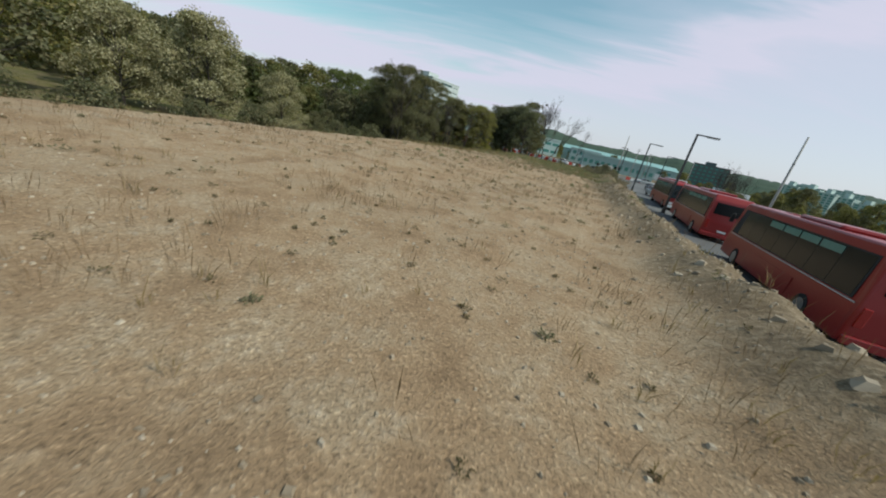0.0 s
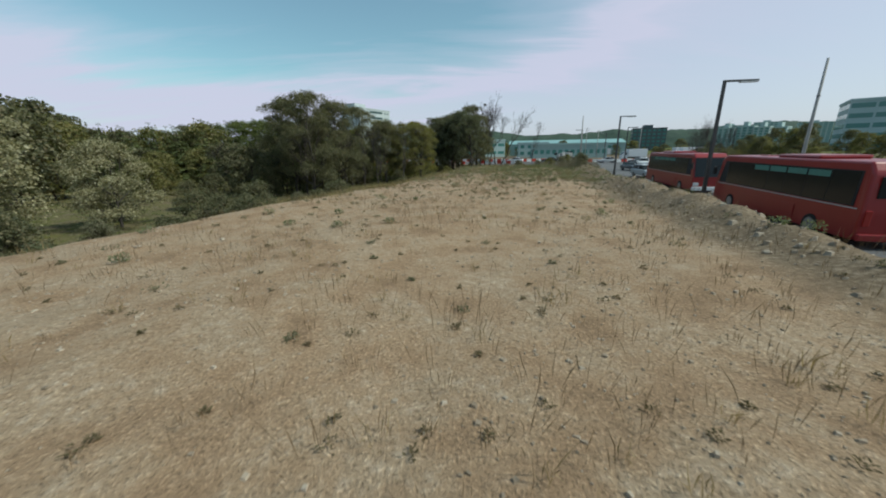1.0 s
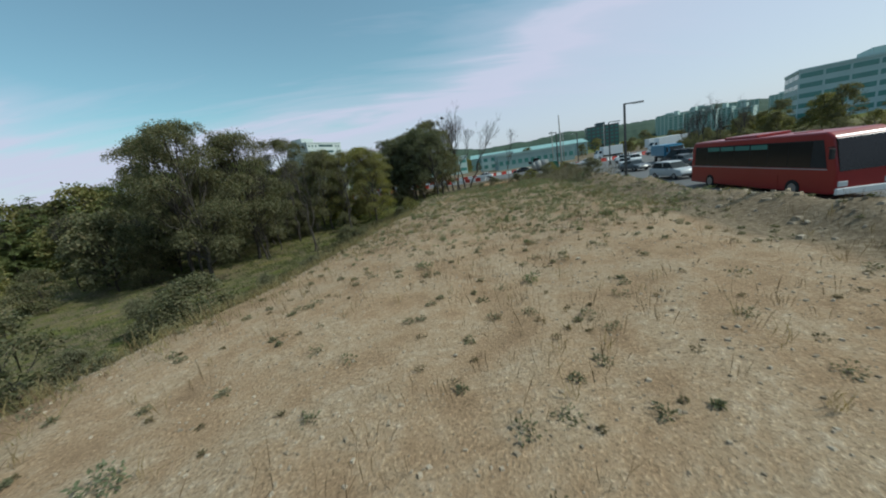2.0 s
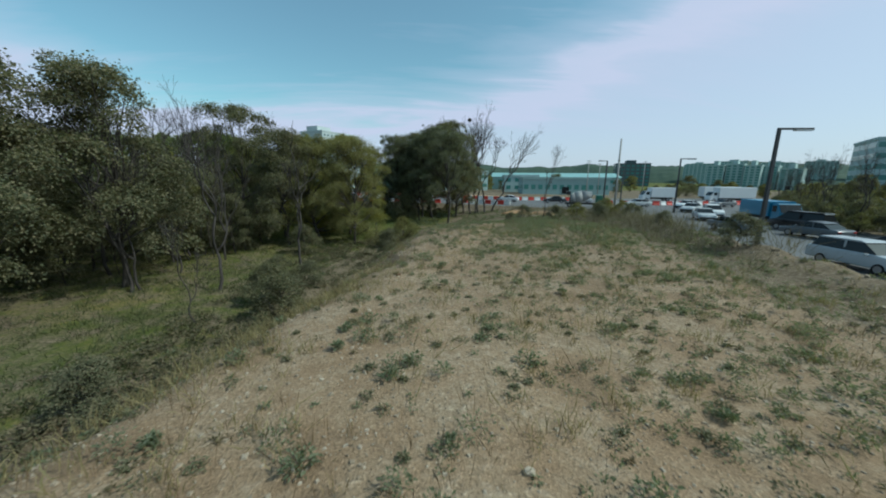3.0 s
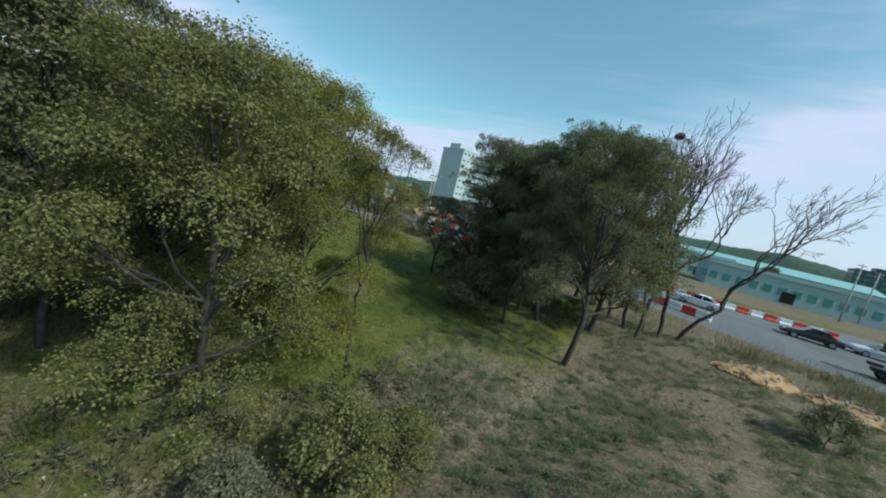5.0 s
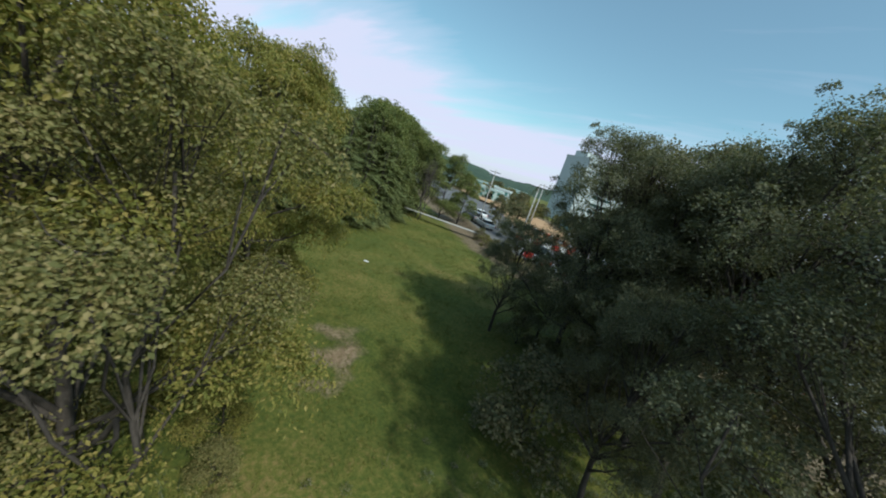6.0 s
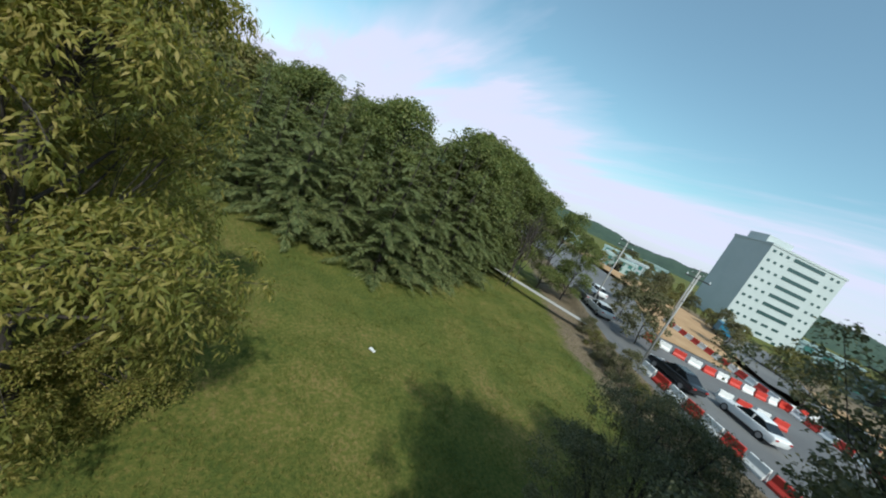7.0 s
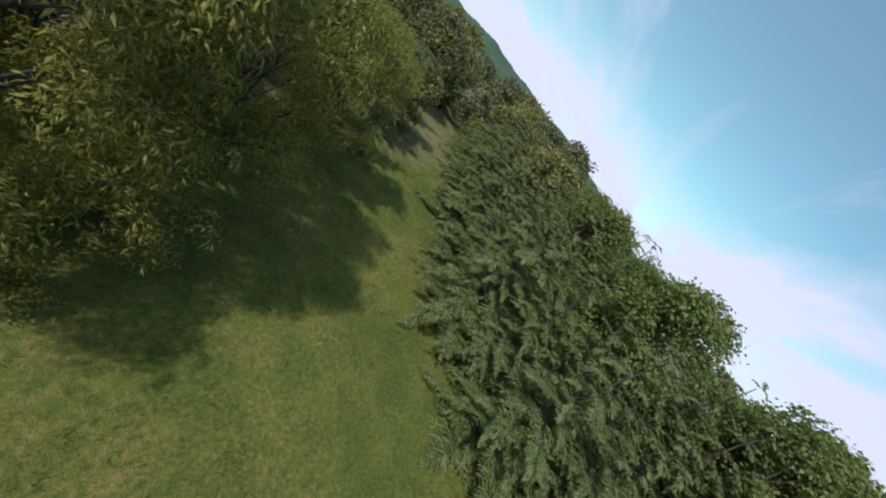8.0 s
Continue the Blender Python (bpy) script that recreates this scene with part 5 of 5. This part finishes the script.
def build_hills():
    """Wooded ridges all round, past the buildings."""
    n, rows = 1200, 20
    lumps = np.random.default_rng(5)
    a = np.linspace(0, 2 * math.pi, n, endpoint=False)
    crest = 44 + 12 * np.sin(3 * a + 1) + 9 * np.sin(7 * a + 2) + 5 * np.sin(17 * a) + 2.5 * np.sin(41 * a + 1) + 1.2 * np.sin(97 * a)
    verts, faces = [], []
    for r in range(rows):
        s = r / (rows - 1)
        d = 900 + 320 * s + 60 * np.sin(5 * a + 2 * s)
        verts.append(np.stack([10 + d * np.sin(a), 70 + d * np.cos(a), -3 + (crest + 3) * math.sin(s * math.pi / 2) + (lumps.uniform(-1.0, 2.6, n) if r else 0)], -1))
    k = np.arange(n)
    for r in range(rows - 1):
        faces.append(np.stack([r * n + k, r * n + (k + 1) % n, (r + 1) * n + (k + 1) % n, (r + 1) * n + k], -1))
    me = quads_mesh("hills", np.concatenate(verts), np.concatenate(faces), M["hill"], True)
    tagged(new("hills", me), "low wooded hills on the horizon", "hills", kind="structure")


build_hills()


def flat_patch(name, ring, z, mat, label):
    bm = bmesh.new()
    bm.faces.new([bm.verts.new((x, y, z)) for x, y in ring])
    bmesh.ops.triangulate(bm, faces=bm.faces[:])
    me = bpy.data.meshes.new(name)
    bm.to_mesh(me)
    bm.free()
    me.materials.append(M[mat])
    tagged(new(name, me), label, name.replace("_", " "), kind="structure")


flat_patch("worksite", [(-80, 192), (-40, 172), (-12, 156), (4, 146), (22, 137), (30, 140), (20, 150), (-6, 170), (-40, 192), (-76, 212)], 0.05, "orange_soil", "strip of bare orange soil beside the road")
flat_patch("worksite", [(-19.5, 136.0), (-13.5, 143.0), (-14.5, 151.0), (-21.0, 160.5), (-32, 171), (-46, 180), (-42, 166), (-29, 149)], 0.07, "orange_soil", "bare orange soil dug up beside the road")
flat_patch("side_road", [(-12.0, 152.5), (-5.0, 156), (-13, 176), (-22, 202), (-33, 198), (-27, 182), (-21.5, 165)], 0.06, "asphalt", "grey side road past the worksite")
# far woods, and trees along the scrub bank
rng = random.Random(9)
for i in range(40):
    y = -20 + i * 3.1
    x = float(np.interp(y, [-60, 0, 37, 72, 94, 130], [26, 34, 43, 52, 68, 110])) + rng.uniform(0, 5)
    put(("bush_1", "oakfar_2", "bush_3", "oakfar_2")[i % 4], x, y, rng.uniform(0.7, 1.2) if i % 2 == 0 else rng.uniform(0.18, 0.28), group="scrub on the bank")
for i in range(34):
    y = 8 + i * 2.9
    x = float(np.interp(y, [-60, 0, 37, 72, 94, 130], [26, 34, 43, 52, 68, 110])) + rng.uniform(3, 8)
    put(("oakfar_1", "oakfar_1", "oakfar_2")[i % 3], x, y, rng.uniform(0.27, 0.39), group="scrub on the bank")
for i in range(90):
    x, y = rng.uniform(-130, 130), rng.uniform(158, 300)
    if abs(x + 50) < 22 and 190 < y < 280 or inside(x, y, ROAD)[0]:
        continue
    put(("oakfar_1", "oakfar_2")[i % 2], x, y, rng.uniform(0.35, 0.75), group="far trees")
for i in range(34):
    x = 78 + i * 2.6
    put(("oakfar_2", "bush_1", "oakfar_2", "bush_3")[i % 4], x, 146 + rng.uniform(-2, 8), rng.uniform(0.28, 0.5) if i % 2 == 0 else rng.uniform(1.0, 1.7), group="scrub on the bank")
for i in range(22):
    x = rng.uniform(-110, -12)
    put(("oakfar_1", "oakfar_2")[i % 2], x, 158 - 0.62 * (x + 12) + rng.uniform(4, 34), rng.uniform(0.3, 0.6), group="far trees")
for i in range(16):
    put(("oakfar_1", "oakfar_2")[i % 2], -70 - (i % 4) * 9 + rng.uniform(-3, 3), -10 + i * 11 + rng.uniform(-3, 3), rng.uniform(1.0, 1.3), group="wood beside the mound")
# low garden wall and track at the field's end
flat_patch("footpath", [(-32, 113.2), (-31.3, 112.4), (-18.4, 119.2), (-18.9, 120.1)], 0.06, "concrete", "narrow pale concrete path at the field's edge")

for far, az, w, h in ((300, 42.0, 9, 14.5), (302, 43.9, 9, 15.2), (298, 45.6, 8, 14.2), (305, 47.1, 8, 14.0), (300, 49.0, 10, 12.0)):
    build_block("apartment_building", 4.3 + far * math.sin(radians(az)), 42.5 + far * math.cos(radians(az)), -az - 8, w, 12, h, "haze_apartment_wall", "pale apartment slab on the rise behind the road", 9, 3, 0.6, 1.3, sides=("s", "w"))


# ---- weeds, stones and grass ----
def scatter(rng, n, x0, x1, y0, y1, keep):
    """Random points of the ground, thinned by keep(x, y), a chance for each."""
    x, y = rng.uniform(x0, x1, n), rng.uniform(y0, y1, n)
    ok = rng.random(n) < keep(x, y)
    x, y = x[ok], y[ok]
    return np.stack([x, y, height(x, y)], -1)


def blades(rng, roots, each, spread, length, width, lean, curl=0.25):
    """Narrow blades that stand in tufts."""
    c = np.repeat(roots, each, 0)
    n = len(c)
    big = np.repeat(rng.uniform(0.5, 1.4, len(roots)), each)[:, None]
    off = rng.normal(0, spread, (n, 3)) * big
    off[:, 2] = 0
    base = c + off
    way = rng.normal(0, lean, (n, 3)) + off * 2.0
    way[:, 2] = 1
    way /= np.linalg.norm(way, axis=1)[:, None]
    side = np.cross(way, rng.normal(size=(n, 3)))
    side /= np.linalg.norm(side, axis=1)[:, None] + 1e-9
    L, W = length * big * rng.uniform(0.5, 1.3, (n, 1)), width * rng.uniform(0.7, 1.3, (n, 1))
    bend = rng.normal(0, curl, (n, 3)) * L
    verts = np.stack([base - [0, 0, 0.02], base + way * L * 0.5 + side * W, base + way * L + bend, base + way * L * 0.5 - side * W], 1)
    return verts.reshape(-1, 3), np.arange(4 * n).reshape(-1, 4)


def stuff(name, verts, faces, mat, label, category):
    tagged(new(name, quads_mesh(name, verts, faces, M[mat])), label, category, kind="stuff")


def pebbles(rng, spots, small, large):
    n = len(spots)
    s = small + (large - small) * rng.random(n) ** 3
    cube = np.array([(-1, -1, -1), (1, -1, -1), (1, 1, -1), (-1, 1, -1), (-1, -1, 1), (1, -1, 1), (1, 1, 1), (-1, 1, 1)], float)
    cube[4:, :2] *= 0.6
    v = cube[None] * rng.uniform(0.5, 1.1, (n, 8, 1)) * rng.uniform(0.6, 1.3, (n, 1, 3)) * s[:, None, None] * [1, 1, 0.6]
    a = rng.uniform(0, 6.3, n)
    c, d = np.cos(a)[:, None], np.sin(a)[:, None]
    v = np.stack([v[..., 0] * c - v[..., 1] * d, v[..., 0] * d + v[..., 1] * c, v[..., 2]], -1) + spots[:, None] + [0, 0, 0.006]
    f = np.array([(4, 5, 6, 7), (0, 1, 5, 4), (1, 2, 6, 5), (2, 3, 7, 6), (3, 0, 4, 7)])
    return v.reshape(-1, 3), (np.arange(n)[:, None, None] * 8 + f[None]).reshape(-1, 4)


g = np.random.default_rng(77)
off_road = lambda x, y: ~inside(x, y, ROAD)[0]
waste = lambda x, y: rough_land(x, y) * off_road(x, y)
scar = lambda x, y: 1 - 0.93 * np.exp(-((y - 62.5) / 5.5) ** 2 - ((x - np.interp(y, LEFT_Y, LEFT_X) + 1.3) / 3.0) ** 2) - 0.75 * np.exp(-((x - 7.3 - 0.33 * (y - 62)) / 0.8) ** 2) * ease(y, 52, 58)
M["stalk"] = leaf_material("stalk", [(0.10, 0.065, 0.035), (0.17, 0.11, 0.06), (0.25, 0.17, 0.10)], 0.2)
M["tuft"] = leaf_material("tuft", [(0.085, 0.075, 0.04), (0.14, 0.115, 0.06), (0.20, 0.155, 0.09)], 0.25)
M["dark_grass"] = leaf_material("dark_grass", [(0.035, 0.05, 0.018), (0.06, 0.08, 0.028), (0.095, 0.105, 0.042), (0.15, 0.13, 0.07)], 0.25)
M["dead_weed"] = leaf_material("dead_weed", [(0.10, 0.085, 0.06), (0.17, 0.14, 0.10), (0.24, 0.20, 0.14), (0.20, 0.20, 0.11)], 0.25)
M["green_tuft"] = leaf_material("green_tuft", [(0.12, 0.145, 0.09), (0.185, 0.21, 0.13), (0.27, 0.285, 0.19)], 0.48)
spots = scatter(g, 60000, -12, 22, -2, 76, lambda x, y: waste(x, y) * (0.35 + 0.65 * (wave(x, y, 4.0, 9) > -0.1)))
stuff("gravel", *pebbles(g, spots, 0.010, 0.045), "stone", "scattered pale gravel on the sandy mound", "gravel")
spots = scatter(g, 16000, 2, 34, -6, 80, lambda x, y: waste(x, y) * np.exp(-((inside(x, y, ROAD)[1] - 3.4) / 1.8) ** 2))
stuff("rubble", *pebbles(g, spots, 0.03, 0.14), "stone", "broken stone and rubble along the road bank", "rubble")
spots = scatter(g, 6500, -22, 26, -4, 88, lambda x, y: scar(x, y) * waste(x, y) * (0.06 + 0.94 * ease(y, 22, 50)))
v, f = leaves(g, spots + [0, 0, 0.03], g.uniform(0.05, 0.2, len(spots)), 60, 0.055, 0.013, -0.2, 0.5)
stuff("weeds", v, f, "weed", "low grey-green weeds dotted over the mound", "weeds")
spots = scatter(g, 900, -18, 26, 20, 90, lambda x, y: scar(x, y) * waste(x, y) * (0.15 + 0.85 * ease(y, 36, 62)))
v, f = leaves(g, spots + [0, 0, 0.10], g.uniform(0.08, 0.30, len(spots)), 100, 0.075, 0.018, -0.2, 0.6)
stuff("weeds", v, f, "green_tuft", "leafy green weeds in patches", "weeds")
# dry grass along the mound's flank and in drifts on its crest, weeds where the sand is damp
M["dry_grass"] = leaf_material("dry_grass", [(0.15, 0.125, 0.06), (0.24, 0.19, 0.09), (0.33, 0.27, 0.14), (0.17, 0.17, 0.07)], 0.3)
k = np.random.default_rng(91)
flank = lambda x, y: np.exp(-((x - np.interp(y, LEFT_Y, LEFT_X) - 0.4 * wave(x, y, 2.2, 8)) / 1.3) ** 2) * (wave(x, y, 1.8, 21) > -0.35)
spots = scatter(k, 30000, -14, 6, 30, 66, lambda x, y: 0.6 * flank(x, y) * scar(x, y))
stuff("dry_grass", *blades(k, spots, 9, 0.12, 0.30, 0.006, 0.35), "dry_grass", "dry yellow grass along the mound's edge", "dry grass")
spots = scatter(k, 9000, -4, 18, 44, 72, lambda x, y: scar(x, y) * mound(x, y) * (wave(x, y, 2.4, 23) > 0.45) * (0.25 + 0.5 * ease(y, 50, 60)))
stuff("dry_grass", *blades(k, spots, 8, 0.10, 0.22, 0.004, 0.4), "dry_grass", "thin drifts of dry grass on the crest", "dry grass")
spots = scatter(k, 5200, -6, 16, 42.5, 60, lambda x, y: mound(x, y) * (wave(x, y, 1.5, 25) > 0.5) * (0.35 + 0.4 * ease(x, 2, 9)))
v, f = leaves(k, spots + [0, 0, 0.05], k.uniform(0.05, 0.22, len(spots)), 46, 0.06, 0.015, -0.2, 0.5)
stuff("weeds", v, f, "green_tuft", "spreading grey-green weeds on the sand", "weeds")
spots = scatter(k, 9000, 3, 22, 58, 84, lambda x, y: scar(x, y) * waste(x, y) * (wave(x, y, 2.0, 27) > -0.15) * 0.8 * ease(x - 0.12 * (84 - y), 2, 7))
v, f = leaves(k, spots + [0, 0, 0.04], k.uniform(0.06, 0.20, len(spots)), 30, 0.06, 0.015, -0.2, 0.5)
stuff("weeds", v, f, "green_tuft", "carpet of low grey-green weeds", "weeds")
spots = scatter(g, 5200, -16, 18, -2, 50, lambda x, y: mound(x, y) * (0.15 + 0.85 * (wave(x, y, 3.6, 15) > 0.05)))
stuff("dry_stalks", *blades(g, spots, 6, 0.11, 0.36, 0.0045, 0.08, 0.06), "stalk", "thin brown dead stalks standing on the sand", "dry stalks")
spots = scatter(g, 1500, -16, 20, -2, 50, lambda x, y: mound(x, y) * 0.7)
v, f = leaves(g, spots + [0, 0, 0.02], g.uniform(0.03, 0.10, len(spots)), 30, 0.045, 0.010, -0.3, 0.6)
stuff("small_weeds", v, f, "tuft", "small dark tufts of weed on the sand", "weeds")
spots = scatter(g, 3000, -18, 26, -4, 90, lambda x, y: scar(x, y) * waste(x, y) * (0.25 + 0.75 * (wave(x, y, 3.0, 5) > 0.1)))
stuff("dry_grass", *blades(g, spots, 9, 0.05, 0.26, 0.006, 0.25), "dry", "dry brown stalks standing on the mound", "dry grass")
spots = scatter(g, 8000, -22, 30, 34, 96, lambda x, y: scar(x, y) * waste(x, y) * np.maximum(ease(y, 52, 68), 1 - ease(x, np.interp(y, LEFT_Y, LEFT_X) - 3, np.interp(y, LEFT_Y, LEFT_X))) * (0.3 + 0.7 * (wave(x, y, 2.6, 6) > -0.2)))
stuff("rough_grass", *blades(g, spots, 12, 0.10, 0.28, 0.007, 0.45), "dead_weed", "rough grey-green grass on waste ground", "grass")
spots = scatter(g, 5200, -34, 4, 30, 82, lambda x, y: scar(x, y) * (1 - 0.8 * mound(x, y)) * (x < np.interp(y, LEFT_Y, LEFT_X) - 1.5) * (x > np.interp(y, LEFT_Y, LEFT_X) - 9) * (0.25 + 0.75 * (wave(x, y, 3.4, 11) > -0.15)))
v, f = leaves(g, spots + [0, 0, 0.16], g.uniform(0.15, 0.6, len(spots)), 44, 0.14, 0.032, -0.25, 0.55)
stuff("undergrowth", v, f, "thicket", "tangled dark weeds under the trees", "undergrowth")
spots = scatter(g, 4200, 8, 36, 48, 101, lambda x, y: off_road(x, y) * np.exp(-((inside(x, y, ROAD)[1] - 4.2) / 2.8) ** 2) * ease(y, 50, 66) * (0.25 + 0.75 * (wave(x, y, 2.4, 21) > -0.3)))
stuff("tall_weeds", *blades(g, spots, 26, 0.16, 0.95, 0.009, 0.16), "dead_weed", "tall grey-brown dead weeds along the bank", "weeds")
spots = scatter(g, 5600, 1, 30, 62, 100, lambda x, y: np.maximum(waste(x, y), off_road(x, y) * ease(y, 70, 78) * (x > 3)) * (wave(x, y, 3.0, 31) > -0.25) * (0.25 + 0.75 * ease(y, 68, 78)))
v, f = leaves(g, spots + [0, 0, 0.08], g.uniform(0.10, 0.34, len(spots)), 80, 0.06, 0.014, -0.3, 0.5)
stuff("tall_weeds", v, f, "green_tuft", "low grey-green weeds on the waste ground", "weeds")
M["turf"] = leaf_material("turf", [(0.06, 0.085, 0.016), (0.10, 0.125, 0.022), (0.15, 0.155, 0.035), (0.22, 0.18, 0.07)], 0.3)
spots = scatter(g, 36000, -42, 8, 62, 118, lambda x, y: (1 - rough_land(x, y)) * (0.45 + 0.55 * (wave(x, y, 2.2, 8) > -0.1)))
stuff("grass", *blades(g, spots, 7, 0.10, 0.13, 0.009, 0.45), "turf", "short mown grass with yellowed patches", "grass")


# coarse dark grass on the low ground under the trees, stones along the mound's broken rim, tufts on the sand
w = np.random.default_rng(123)
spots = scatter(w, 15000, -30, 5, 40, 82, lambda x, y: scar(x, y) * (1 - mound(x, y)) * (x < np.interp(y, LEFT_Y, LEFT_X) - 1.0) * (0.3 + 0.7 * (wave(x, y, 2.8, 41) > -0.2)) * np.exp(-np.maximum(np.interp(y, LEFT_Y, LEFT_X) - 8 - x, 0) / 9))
stuff("coarse_grass", *blades(w, spots, 9, 0.16, 0.24, 0.012, 0.45), "dark_grass", "coarse dark grass on the low ground", "grass")
spots = scatter(w, 5200, -14, 8, 34, 72, lambda x, y: np.exp(-((x - np.interp(y, LEFT_Y, LEFT_X) - 0.6) / 1.1) ** 2) * (0.3 + 0.7 * (wave(x, y, 1.7, 43) > 0)))
stuff("rubble", *pebbles(w, spots, 0.015, 0.085), "stone", "pale broken stones along the mound's rim", "rubble")
spots = scatter(w, 420, -4, 18, 41, 66, lambda x, y: mound(x, y) * (0.35 + 0.65 * ease(x - 0.3 * (y - 42), 3, 8)))
v, f = leaves(w, spots + [0, 0, 0.14], w.uniform(0.10, 0.32, len(spots)), 100, 0.055, 0.011, -0.25, 0.6)
stuff("weeds", v, f, "green_tuft", "rounded grey-green weeds on the sand", "weeds")
spots = scatter(w, 700, -2, 18, 41, 68, lambda x, y: mound(x, y) * 0.7)
stuff("dry_grass", *blades(w, spots, 26, 0.13, 0.30, 0.006, 0.4), "dry_grass", "straw-coloured tufts on the sand", "dry grass")


M["raw_soil"] = material("raw_soil", [(0.10, 0.055, 0.033), (0.21, 0.125, 0.075), (0.36, 0.245, 0.155)], 0.95, 2.5, 14, 0.9, island=0.5)
spots = scatter(w, 4200, -4, 8, 52, 72, lambda x, y: np.exp(-((y - 62) / 6) ** 2 - ((x - np.interp(y, LEFT_Y, LEFT_X) + 1.4) / 1.8) ** 2))
stuff("soil_clods", *pebbles(w, spots, 0.02, 0.11), "raw_soil", "red-brown clods fallen from the washed-out flank", "soil clods")


spots = scatter(w, 34000, -2, 17, 40, 70, lambda x, y: mound(x, y) * (0.4 + 0.6 * (wave(x, y, 1.9, 53) > -0.1)))
stuff("gravel", *pebbles(w, spots, 0.007, 0.028), "stone", "fine pale gravel on the mound", "gravel")
spots = scatter(w, 9000, -2, 19, 40, 74, lambda x, y: scar(x, y) * mound(x, y) * (0.15 + 0.85 * ease(x - 0.25 * (y - 42), 3, 9)) * (wave(x, y, 1.1, 55) > -0.1))
v, f = leaves(w, spots + [0, 0, 0.03], w.uniform(0.03, 0.12, len(spots)), 18, 0.05, 0.012, -0.3, 0.5)
stuff("small_weeds", v, f, "green_tuft", "small pale green weeds strewn over the mound", "weeds")


def build_rock(seed):
    r = random.Random(seed)
    bm = bmesh.new()
    bmesh.ops.create_icosphere(bm, subdivisions=2, radius=1.0)
    for v in bm.verts:
        k = 1 + 0.28 * noise.noise(v.co * 1.7 + Vector((seed * 7.3, 0, 0)))
        v.co = Vector((v.co.x * 1.2, v.co.y * 0.9, v.co.z * 0.6)) * k
    me = bpy.data.meshes.new("rock")
    bm.to_mesh(me)
    bm.free()
    me.materials.append(M["stone"])
    return me


ROCKS = [build_rock(k) for k in range(3)]
r = random.Random(4)
for i in range(46):
    y = r.uniform(20, 72)
    x = r.uniform(float(np.interp(y, LEFT_Y, LEFT_X)), float(np.interp(y, RIGHT_Y, RIGHT_X)) + 5)
    ob = new("rock", ROCKS[i % 3])
    s = r.uniform(0.03, 0.085)
    ob.matrix_basis = pose(x, y, on_ground(x, y) + 0.03, r.uniform(-15, 15), r.uniform(-15, 15), r.uniform(0, 360)) @ Matrix.Diagonal((s, s, s, 1))
    tagged(ob, "pale broken rock lying on sandy ground", "rock", "loose rocks")

# a bird's nest in the tall bare tree


def nest_branch(tree, near):
    """The point of a tree's branches that lies nearest to a place."""
    at = [tree.matrix_basis @ v.co for limb in tree.children if limb.name.startswith("limb") for v in limb.data.vertices]
    return min(at, key=lambda q: (q - near).length)


bm = bmesh.new()
bmesh.ops.create_icosphere(bm, subdivisions=2, radius=0.34)
for v in bm.verts:
    v.co = Vector((v.co.x, v.co.y, v.co.z * 0.7)) * (1 + 0.35 * noise.noise(v.co * 9))
me = bpy.data.meshes.new("bird_nest")
bm.to_mesh(me)
bm.free()
me.materials.append(M["bark"])
ob = new("bird_nest", me)
ob.matrix_basis = Matrix.Translation(nest_branch(NEST_TREE, Vector((12.0, 99.5, 14.3))))
tagged(ob, "dark twig nest high in a bare tree", "bird nest")
# a scrap of white litter on the field
bm = box(bmesh.new(), -0.17, -0.08, 0.0, 0.17, 0.08, 0.07, 0.03)
me = bpy.data.meshes.new("litter")
bm.to_mesh(me)
bm.free()
me.materials.append(M["white_paint"])
ob = new("litter", me)
ob.matrix_basis = pose(-13.2, 95.8, on_ground(-13.2, 95.8) + 0.03, 8, 0, 30)
tagged(ob, "crumpled white scrap lying on the grass", "litter")


def build_heap(x, y, turn, long, wide, tall, seed):
    """A tipped heap of soil and broken rubble."""
    bm = bmesh.new()
    bmesh.ops.create_icosphere(bm, subdivisions=5, radius=1.0)
    for v in bm.verts:
        k = 1 + 0.22 * noise.noise(v.co * 1.8 + Vector((seed, 0, 0))) + 0.10 * noise.noise(v.co * 6.0 + Vector((0, seed, 0))) + 0.06 * noise.noise(v.co * 17.0)
        v.co = Vector((v.co.x * long * k, v.co.y * wide * k, v.co.z * tall * k))
    ob = thing("dirt_heap", pose(x, y, on_ground(x, y) - 0.15, 0, 0, turn), "brown heap of soil and rubble by the road", "dirt heap", "heaps by the road")
    part("soil", bm, M["orange_soil"], ob)
    v, f = pebbles(np.random.default_rng(seed), np.stack([np.random.default_rng(seed + 1).normal(0, long * 0.7, 160), np.random.default_rng(seed + 2).normal(0, wide * 0.7, 160), np.zeros(160)], -1), 0.03, 0.13)
    h = tall * np.sqrt(np.clip(1 - (v[:, 0] / long) ** 2 - (v[:, 1] / wide) ** 2, 0, 1))
    v[:, 2] += h + 0.16
    tagged(part("rubble", quads_mesh("rubble", v, f, M["stone"]), None, ob), "broken grey stones", kind="stuff")


build_heap(19.2, 93.6, 12, 2.4, 1.3, 0.75, 3)
build_heap(22.6, 92.2, -20, 1.9, 1.2, 0.6, 8)
for x, y, turn in ((29.6, 95.4, -32), (31.7, 94.2, -28), (33.4, 92.6, -50)):
    me = bpy.data.meshes.new("concrete_block")
    bm = box(bmesh.new(), -0.95, -0.4, 0.0, 0.95, 0.4, 0.85, 0.05)
    bm.to_mesh(me)
    bm.free()
    me.materials.append(M["concrete"])
    ob = new("concrete_block", me)
    ob.matrix_basis = pose(x, y, on_ground(x, y) - 0.05, 0, 0, turn)
    tagged(ob, "pale grey concrete block at the roadside", "concrete block", "blocks by the road")
